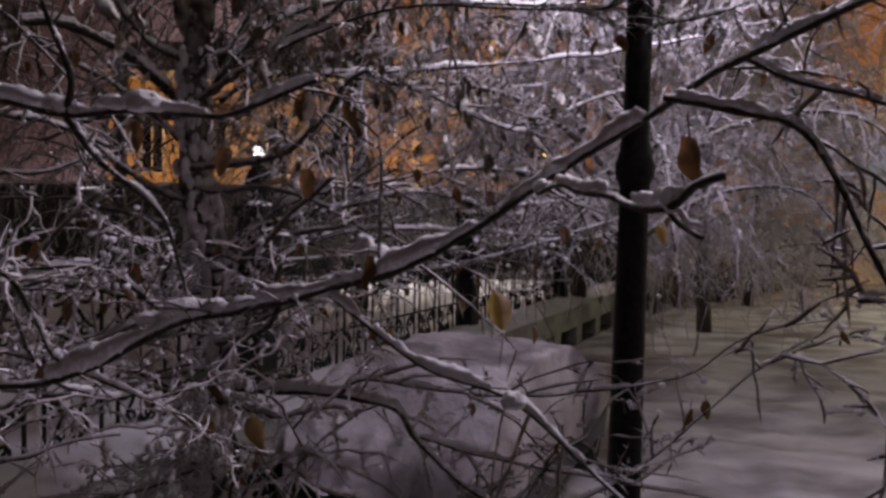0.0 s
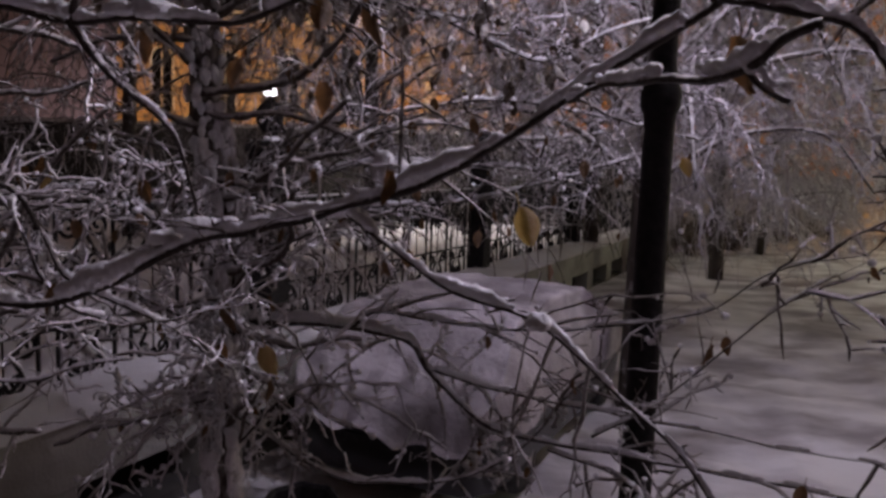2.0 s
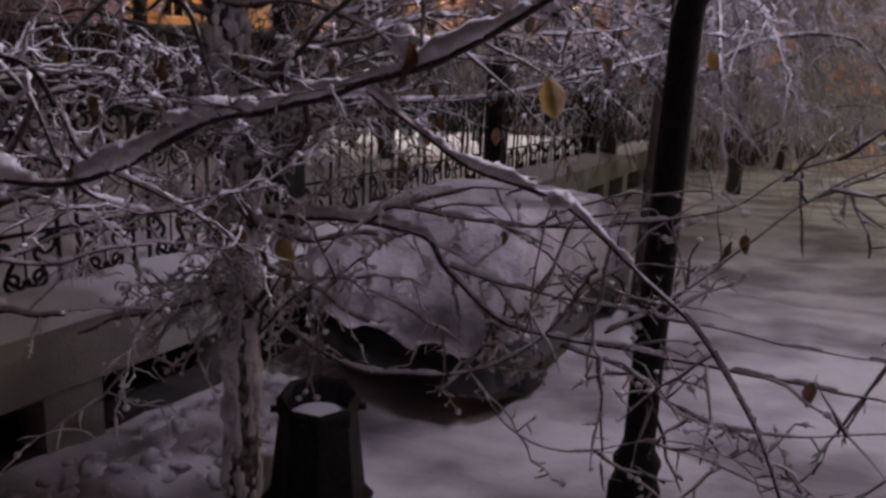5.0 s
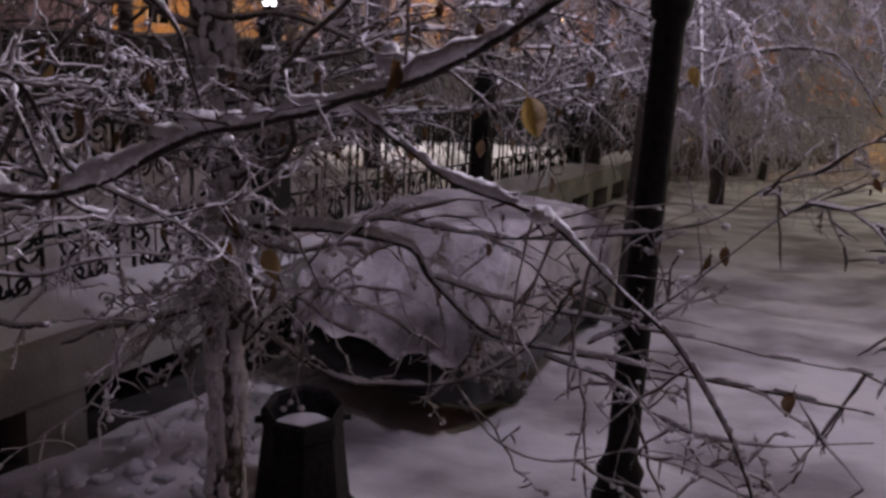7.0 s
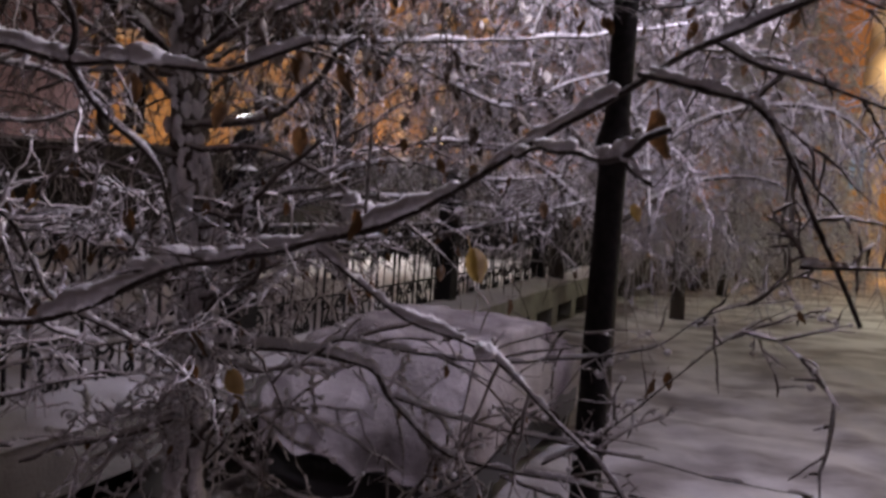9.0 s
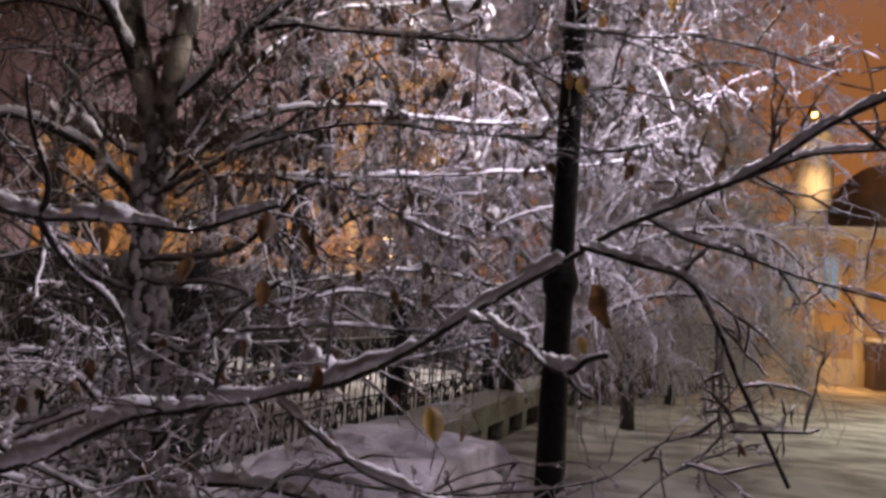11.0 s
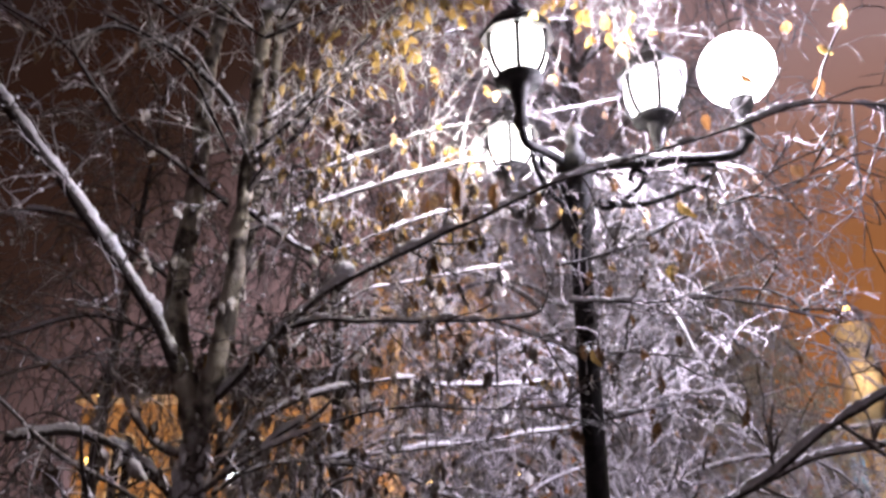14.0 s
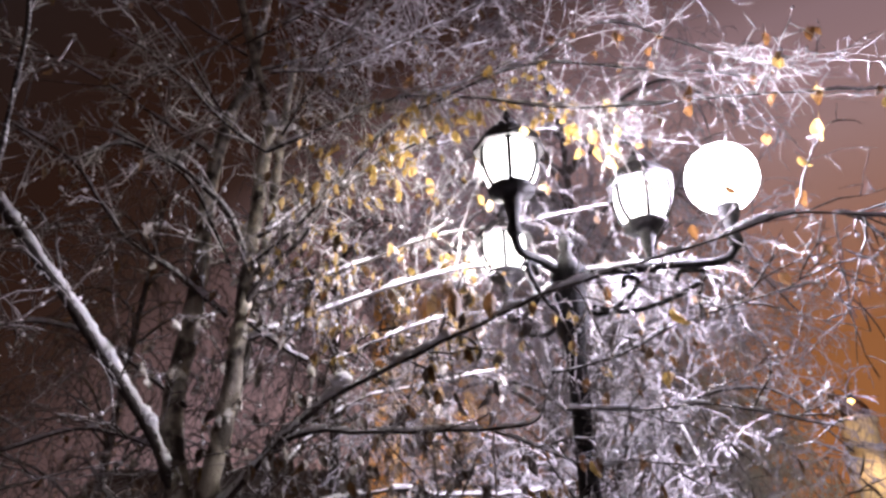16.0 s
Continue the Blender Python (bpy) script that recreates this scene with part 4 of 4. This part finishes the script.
LEAVES = [leaf_mesh(0.042, 0.062, 0.5, LEAF_DARK), leaf_mesh(0.05, 0.07, 0.9, LEAF), leaf_mesh(0.034, 0.075, 1.2, LEAF_DARK), leaf_mesh(0.046, 0.058, 0.3, LEAF)]
rnd = random.Random(33)
second_crown, loose = Shape(), []
for k in range(15):
    z, a = 3.3 + 0.18 * k, radians(rnd.uniform(15, 215))
    d = Vector((math.cos(a), math.sin(a), rnd.uniform(0.0, 0.5)))
    length, p = rnd.uniform(0.9, 1.9), Vector((-0.04, 0.05, z))
    pts = [p]
    for i in range(8):
        d = (d.normalized() + rand_dir() * 0.22 + Vector((0, 0, -0.02))).normalized()
        pts.append(pts[-1] + d * length / 8)
    run = smooth_path(pts, 3)
    part("limb", Shape().tube(run, [0.018 * (1 - 0.75 * i / len(run)) for i in range(len(run))], 6), RIMED_BOUGH, other_birch)
    for _ in range(int(length * 13)):
        twig(second_crown, rnd.choice(run[4:]), d * 0.5 + rand_dir(), rnd.uniform(0.2, 0.6), rnd.uniform(0.004, 0.008), 0.07, rnd, 1, loose, 0.27)
tagged(part("crown", second_crown, TWIG, other_birch, "crooked twigs furred with rime"), kind="stuff")
rnd = random.Random(21)


def leaf(x, y, z, k, s=1.0):
    ob = new("leaf", LEAVES[k])
    ob.parent = birch
    ob.matrix_basis = pose(x - OFF.x, y - OFF.y, z, rnd.uniform(-25, 25), rnd.uniform(-22, 22), rnd.uniform(-50, 50)) @ Matrix.Scale(s, 4)


for x, y, z, k, s in ((-0.34, 1.9, 2.92, 0, 1.5), (-0.24, 1.9, 2.92, 2, 1.5), (-0.36, 2.0, 2.73, 0, 1.3), (0.10, 1.55, 2.46, 1, 1.2), (0.43, 1.35, 2.77, 0, 1.6),
                      (-0.17, 1.75, 2.52, 0, 1.3), (-0.56, 2.0, 2.78, 0, 1.3), (0.93, 3.3, 2.59, 1, 1.2), (-1.0, 3.3, 1.92, 2, 2.0), (-0.8, 3.2, 1.75, 1, 2.0)):
    leaf(x, y, z, k, s)
for x, y, z, k, s in ((1.42, 3.0, 1.31, 0, 1.6), (1.06, 3.0, 1.9, 0, 1.2), (1.24, 2.9, 4.46, 1, 1.6), (1.17, 3.1, 4.33, 0, 1.4), (-0.56, 3.5, 4.46, 0, 2.0),
                      (0.37, 3.0, 4.6, 0, 2.2), (0.14, 3.0, 4.67, 0, 2.2), (0.42, 2.8, 5.84, 0, 1.8), (0.15, 2.8, 4.54, 2, 2.4), (-0.04, 3.0, 6.01, 0, 1.7),
                      (1.47, 2.55, 4.95, 0, 1.6), (2.04, 2.55, 5.36, 1, 1.7), (2.08, 2.55, 5.57, 3, 1.6), (1.85, 2.55, 4.95, 0, 1.9)):
    leaf(x, y, z, k, s)
cand = [t[0] for t in tips if t[0].z > 1.2]
rnd.shuffle(cand)
high = [p for p in cand if p.z > 3.4 and (p + OFF - Vector((POST[0], POST[1], p.z))).length < 1.9]
# leaves close to the lanterns mostly take the paler leaf, lamplight by colour
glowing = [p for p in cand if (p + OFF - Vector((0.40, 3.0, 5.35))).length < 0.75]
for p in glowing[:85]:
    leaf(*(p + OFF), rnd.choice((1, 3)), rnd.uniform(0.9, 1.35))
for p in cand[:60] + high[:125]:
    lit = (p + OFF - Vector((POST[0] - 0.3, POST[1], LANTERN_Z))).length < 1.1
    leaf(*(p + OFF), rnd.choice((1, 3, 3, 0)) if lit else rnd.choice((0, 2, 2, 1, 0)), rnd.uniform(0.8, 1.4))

# the rest of the dry leaves, past counting
fork = [p for p in cand if 2.9 < p.z < 5.2 and -0.5 < p.x < 1.7]
# places by the lanterns, filled with the pale leaf as if lit
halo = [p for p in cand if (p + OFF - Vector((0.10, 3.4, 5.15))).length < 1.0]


def leaf_mass(name, places, pattern, material, label, lo=0.75, hi=1.5):
    mass = Shape()
    vs, fs = [v.co.copy() for v in pattern.vertices], [tuple(q.vertices) for q in pattern.polygons]
    for p in places:
        m = pose(*p, rnd.uniform(-28, 28), rnd.uniform(-28, 28), rnd.uniform(0, 360)) @ Matrix.Scale(rnd.uniform(lo, hi), 4)
        n0 = len(mass.v)
        mass.v += [(m @ q)[:] for q in vs]
        mass.f += [tuple(n0 + i for i in q) for q in fs]
    tagged(part(name, mass, material, birch, label), kind="stuff")


leaf_mass("foliage", cand[60:330] + high[125:420], LEAVES[0], LEAF_DARK, "withered brown leaves hanging from twigs")
leaf_mass("pale_foliage", halo[:330], LEAVES[0], LEAF, "tan leaves near the lanterns, lamplight put into their colour")
leaf_mass("frosted_foliage", fork[:620], LEAVES[0], FROST_LEAF, "curled leaves grey with frost", 0.9, 1.6)

# clots of snow caught on the twigs
clots = Shape()
for p, r in tips:
    bottom = p.z < 2.5
    if r > 0.0038 and rnd.random() < (0.24 if bottom else 0.16):
        s = rnd.uniform(0.007, 0.017 if bottom else 0.013) * (0.7 if (p + OFF).y < 2.6 else 1.1)
        clots.lathe([(s * 0.5, -s * 0.5), (s, 0.1 * s), (s * 0.8, s * 0.7), (s * 0.2, s)], 6, p, rnd.random(), False)
trunk_line = LINES[0][0]
for _ in range(240):
    k = rnd.randrange(len(trunk_line) - 4)
    a, s = rnd.uniform(-2.9, 0.2), rnd.uniform(0.010, 0.026)
    p = trunk_line[k].lerp(trunk_line[k + 1], rnd.random()) - OFF + Vector((math.cos(a), math.sin(a), 0)) * 0.078
    clots.lathe([(s * 0.4, -s * 2.0), (s, -0.5 * s), (s * 0.9, s * 0.5), (s * 0.2, s * 1.2)], 6, p, rnd.random(), False)
tagged(part("snow_dusting", clots, SNOW, birch, "small clots of snow on the twigs"), kind="stuff")


# ---- rimed trees beyond ----
def far_tree(name, x, y, height, spread, low, count, seed, label, weep=0.10, r=0.011, base=0.0, size=1.0, taper=0.75, rime=None, foot=0.12):
    """A tall tree: trunk, limbs, and a crown of hanging rimed twigs."""
    rr = random.Random(seed)
    ob = thing(name, label, "tree", (x, y, base), group="rimed trees in the yard")
    line = smooth_path([(0, 0, -0.2), (rr.uniform(-.15, .15), 0, height * 0.3), (rr.uniform(-.3, .3), rr.uniform(-.3, .3), height * 0.65), (rr.uniform(-.5, .5), 0, height)], 6)
    part("trunk", Shape().tube(line, [0.17 * (1 - 0.9 * i / (len(line) - 1)) + 0.01 for i in range(len(line))], 9), FAR_BARK, ob)
    crown, dummy = Shape(), []
    for k in range(34):
        f = foot + (0.98 - foot) * (k + rr.random()) / 34
        p = line[min(int(f * (len(line) - 1)), len(line) - 1)]
        a = k * 2.4 + rr.uniform(-.4, .4)
        ln = spread * (1.0 - taper * max(0, f - 0.35) / 0.65) * rr.uniform(0.7, 1.1)
        out = Vector((math.cos(a), math.sin(a), 0))
        rise = 0.35 + 0.5 * f
        pts = smooth_path([p, p + out * ln * 0.35 + Vector((0, 0, ln * rise * 0.45)), p + out * ln * 0.75 + Vector((0, 0, ln * rise * 0.5)), p + out * ln + Vector((0, 0, ln * rise * 0.15 - weep * 3))], 4)
        part("limb", Shape().tube(pts, [0.045 * (1 - 0.8 * i / (len(pts) - 1)) for i in range(len(pts))], 5), FAR_BARK, ob)
        for _ in range(int(count * (0.3 + 0.7 * ln / spread))):
            q = rr.choice(pts[2:]) + rand_dir(rr) * 0.25
            d = out * rr.uniform(0, 0.8) + rand_dir(rr) * 0.7 + Vector((0, 0, 0.1))
            if q.z > low:
                twig(crown, q, d, rr.uniform(0.8, 2.2) * size, r * rr.uniform(0.7, 1.4), weep + 0.10, rr, 1 if size == 1 else 2, dummy, 0.24 if size == 1 else 0.36, 5, 0.85)
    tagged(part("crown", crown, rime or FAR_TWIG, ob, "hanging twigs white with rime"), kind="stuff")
    return ob


RIMED = "tall birch with hanging twigs white with rime"
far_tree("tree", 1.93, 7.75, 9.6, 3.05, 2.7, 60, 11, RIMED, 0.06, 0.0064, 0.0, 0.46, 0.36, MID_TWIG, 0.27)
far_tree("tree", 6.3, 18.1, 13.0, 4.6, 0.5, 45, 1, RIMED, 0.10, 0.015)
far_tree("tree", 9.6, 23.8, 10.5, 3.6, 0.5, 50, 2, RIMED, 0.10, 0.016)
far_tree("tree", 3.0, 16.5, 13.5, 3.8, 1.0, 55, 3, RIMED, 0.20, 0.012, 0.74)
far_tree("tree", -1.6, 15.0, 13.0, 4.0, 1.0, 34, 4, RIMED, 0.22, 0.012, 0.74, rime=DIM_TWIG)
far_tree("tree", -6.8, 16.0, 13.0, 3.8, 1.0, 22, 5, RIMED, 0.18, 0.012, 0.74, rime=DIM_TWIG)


def shrub(x, y, height, spread, count, seed, rime, label, group=""):
    """A bare shrub: stems from the ground and a tangle of twigs."""
    rr = random.Random(seed)
    ob = thing("shrub", label, "shrub", (x, y, ground_z(x, y)), group=group)
    tangle, dummy = Shape(), []
    for k in range(9):
        a = k * 0.7 + rr.uniform(-0.3, 0.3)
        out = Vector((math.cos(a), math.sin(a), 0)) * spread * rr.uniform(0.3, 1.0)
        pts = smooth_path([(0, 0, -0.1), out * 0.35 + Vector((0, 0, height * 0.4)), out * 0.8 + Vector((0, 0, height * 0.75)), out + Vector((0, 0, height * rr.uniform(0.8, 1.0)))], 4)
        part("stem", Shape().tube(pts, [0.03 * (1 - 0.8 * i / (len(pts) - 1)) for i in range(len(pts))], 5), FAR_BARK, ob)
        for _ in range(count):
            q = rr.choice(pts[1:]) + rand_dir(rr) * 0.1
            twig(tangle, q, out.normalized() * 0.4 + rand_dir(rr) + Vector((0, 0, 0.2)), height * rr.uniform(0.2, 0.45), 0.012, 0.05, rr, 1, dummy, 0.3, 5, 0.8)
    tagged(part("crown", tangle, rime, ob), kind="stuff")


shrub(19.5, 33.3, 2.6, 1.3, 34, 31, FAR_TWIG, "bare shrub with snow on its twigs before the church")
for k in range(11):
    shrub(5.9 + 1.02 * k, 21.2 + 1.15 * k, 1.0 + 0.15 * (k % 3), 0.75, 22, 40 + k, HEDGE_TWIG, "low brown leafless shrub of a hedge in the snow", "shrubs of the hedge")


# ---- church ----
def arched_window(parent, m, w, h, pane=None):
    sh = Shape()
    prof = [(-w / 2, 0), (w / 2, 0), (w / 2, h - w / 2)] + [(w / 2 * math.cos(a), h - w / 2 + w / 2 * math.sin(a)) for a in [math.pi * k / 8 for k in range(1, 8)]] + [(-w / 2, h - w / 2)]
    for d in (0.0, 0.06):
        sh.v += [(m @ Vector((px, -d, pz)))[:] for px, pz in prof]
    n = len(prof)
    sh.f.append(tuple(range(n, 2 * n)))
    for k in range(n):
        sh.f.append((k, (k + 1) % n, n + (k + 1) % n, n + k))
    win = part("window", sh, pane or WINDOW, parent, "" if pane else "pale lit arched window", smooth=False)
    fr = Shape().tube([(m @ Vector((px * 1.12, -0.08, pz)))[:] for px, pz in prof + prof[:1]], 0.09, 5)
    part("frame", fr, WHITE_PLASTER, win)
    part("mullion", Shape().box((-0.04, -0.10, 0), (0.04, -0.06, h), m), WHITE_PLASTER, win, smooth=False)


def dome(parent, x, y, z, r, name="dome"):
    ob = part(name, Shape().lathe([(r * 0.95, 0), (r * 1.2, r * 0.45), (r * 1.18, r * 0.9), (r * 0.8, r * 1.5), (r * 0.35, r * 1.95), (r * 0.08, r * 2.5)], 20, (x, y, z)), ROOF, parent, "dark onion dome")
    part("cross", Shape().box((x - 0.05, y - 0.05, z + r * 2.4), (x + 0.05, y + 0.05, z + r * 3.8)).box((x - r * 0.4, y - 0.04, z + r * 3.2), (x + r * 0.4, y + 0.04, z + r * 3.3)), GOLD, ob, smooth=False)


church = thing("church", "floodlit ochre church with a dark dome and snow on its ledges", "church", (23.5, 38, 0), -24)
part("wall", Shape().box((-2.6, 0, 0), (6.5, 12, 7.6)), PLASTER, church, smooth=False)
part("plinth", Shape().box((-2.8, -0.2, -0.2), (6.7, 12.2, 1.3)), WHITE_PLASTER, church, smooth=False)
part("cornice", Shape().box((-2.9, -0.3, 7.6), (6.8, 12.3, 8.0)), WHITE_PLASTER, church, smooth=False)
part("snow_ledge", Shape().box((-2.85, -0.25, 8.0), (6.75, 0.6, 8.2)), SNOW, church, smooth=False)
vault = Shape()
vault.grid(17, 2, lambda u, v: (2.6 - 2.6 * math.cos(math.pi * u), 0.4 + 11 * v, 8.0 + 3.6 * math.sin(math.pi * u)))
vault.f.append(tuple(range(0, 34, 2)))
part("roof", vault, ROOF, church)
part("drum", Shape().lathe([(1.06, 8.0), (1.06, 11.7), (0.92, 11.75), (0.92, 13.45), (1.06, 13.5), (1.06, 13.7)], 20, (-0.6, 1.9, 0)), WHITE_PLASTER, church)
dome(church, -0.6, 1.9, 13.7, 0.62)
part("flood_lamp", Shape().lathe([(0.03, -0.16), (0.13, -0.10), (0.16, 0.0), (0.13, 0.10), (0.03, 0.16)], 10, (-0.75, 0.75, 14.45)), SODIUM_BULB, church, "glowing orange lamp on the dome").visible_shadow = False
for wx in (-1.7, 0.2, 3.4, 5.2):
    arched_window(church, Matrix.Translation((wx, 0.0, 4.3)), 0.75, 2.4)
for wx in (-0.75, 1.6, 4.4):
    part("pilaster", Shape().box((wx - 0.22, -0.14, 1.3), (wx + 0.22, 0.0, 7.6)), WHITE_PLASTER, church, smooth=False)
part("porch", Shape().box((1.9, -2.6, -0.1), (6.4, -0.05, 2.3)), ROOF, church, "dark timber porch", smooth=False)
part("porch_snow", Shape().box((1.8, -2.7, 2.3), (6.5, -0.02, 2.5)), SNOW, church, smooth=False)

cathedral = thing("cathedral", "tall ochre church front washed in orange floodlight behind trees", "church", (-5, 44, 0.7), 4)
part("wall", Shape().box((-14, 0, -0.8), (11, 14, 9.2)), PLASTER, cathedral, smooth=False)
part("tower", Shape().box((2.0, -2.0, -0.8), (9.0, 6.0, 22)), PLASTER, cathedral, smooth=False)
part("cornice", Shape().box((-14.3, -0.3, 9.2), (1.99, 14.3, 9.7)), WHITE_PLASTER, cathedral, smooth=False)
part("tower_cornice", Shape().box((1.7, -2.3, 14), (9.3, -2.001, 14.6)), WHITE_PLASTER, cathedral, smooth=False)
part("roof", Shape().grid(2, 9, lambda u, v: (-14 + 16 * u, -0.2 + 14 * v, 9.7 + 3.0 * math.sin(math.pi * v))), ROOF, cathedral)
for wx in (-11.5, -8, -4.5, -1):
    arched_window(cathedral, Matrix.Translation((wx, -0.01, 4.0)), 1.1, 3.6, CAR_GLASS)
for wx in (3.4, 5.5, 7.6):
    part("pilaster", Shape().box((wx - 0.3, -2.25, -0.8), (wx + 0.3, -2.0, 22)), WHITE_PLASTER, cathedral, smooth=False)
for k, (wx, wz) in enumerate(((-12, 1), (-5, 1), (2.2, 1), (8.5, 1), (5.5, 12))):
    lamp("flood_light", (-5 + wx, 37.0 if wz < 5 else 38.0, 2.8 + wz), 450 if wx < -10 else 350 if wx < 0 else 900, SODIUM, 0.15)
for wx in (-1.2, 4.4):
    lamp("flood_light", (23.2 + wx, 33.8 - 0.45 * wx, 2.4), 300, SODIUM, 0.15)
lamp("flood_light", (23.0, 37.6, 10.8), 200, (1.0, 0.62, 0.30), 0.1)
lamp("flood_light", (23.13, 38.99, 14.45), 60, SODIUM, 0.16)


yard_wall = thing("yard_wall", "dark stone boundary wall with a line of snow on top", "wall", (-3.5, 22.5, 0.7), 0, kind="structure")
part("wall", Shape().box((-22, 0, -0.1), (9.5, 0.4, 2.6)), DARK_CONCRETE, yard_wall, smooth=False)
part("snow_cap", Shape().grid(160, 5, lambda u, v: (-22 + 31.5 * u, -0.06 + 0.52 * v, 2.6 + (0.12 + 0.05 * noise.noise(Vector((60 * u, v, 0)))) * (1 - abs(2 * v - 1) ** 3))), SNOW, yard_wall)


def yard_lamp(x, y, z, base, bulb, size=0.17, light=0, col=SODIUM):
    ob = thing("yard_lamp", "small globe lamp on a thin black pole", "street lamp", (x, y, base), group="lamps of the churchyard")
    part("pole", Shape().lathe([(0.09, -0.1), (0.06, 0.3), (0.035, 0.5), (0.03, z - base - size)], 8), IRON, ob)
    gl = part("globe", Shape().lathe([(0.05, -size), (size * 0.8, -size * 0.6), (size, 0), (size * 0.8, size * 0.6), (0.05, size)], 12, (0, 0, z - base)), bulb, ob)
    gl.visible_shadow = False
    part("cap", Shape().lathe([(size * 0.9, size * 0.5), (size * 0.5, size * 1.1), (0.02, size * 1.4)], 10, (0, 0, z - base)), IRON, ob)
    if light:
        lamp("yard_light", (x, y, z), light, col, size)


yard_lamp(-8.7, 36, 5.49, 0.74, WHITE_BULB, 0.34, 900, (0.9, 0.93, 1.0))
yard_lamp(0.17, 20, 4.28, 0.74, SODIUM_BULB, 0.12, 900, (1.0, 0.93, 0.87))
yard_lamp(0.30, 19, 3.80, 0.74, SODIUM_BULB, 0.09)
yard_lamp(4.65, 36, 5.53, 0.74, SODIUM_BULB, 0.20, 200)
yard_lamp(-15.1, 36, 9.2, 0.74, SODIUM_BULB, 0.22, 300)
yard_lamp(-14.8, 35, 6.1, 0.74, SODIUM_BULB, 0.22, 200)
yard_lamp(19.0, 17.0, 6.0, 0.0, WHITE_BULB, 0.25, 2600, (0.97, 1.0, 0.76))
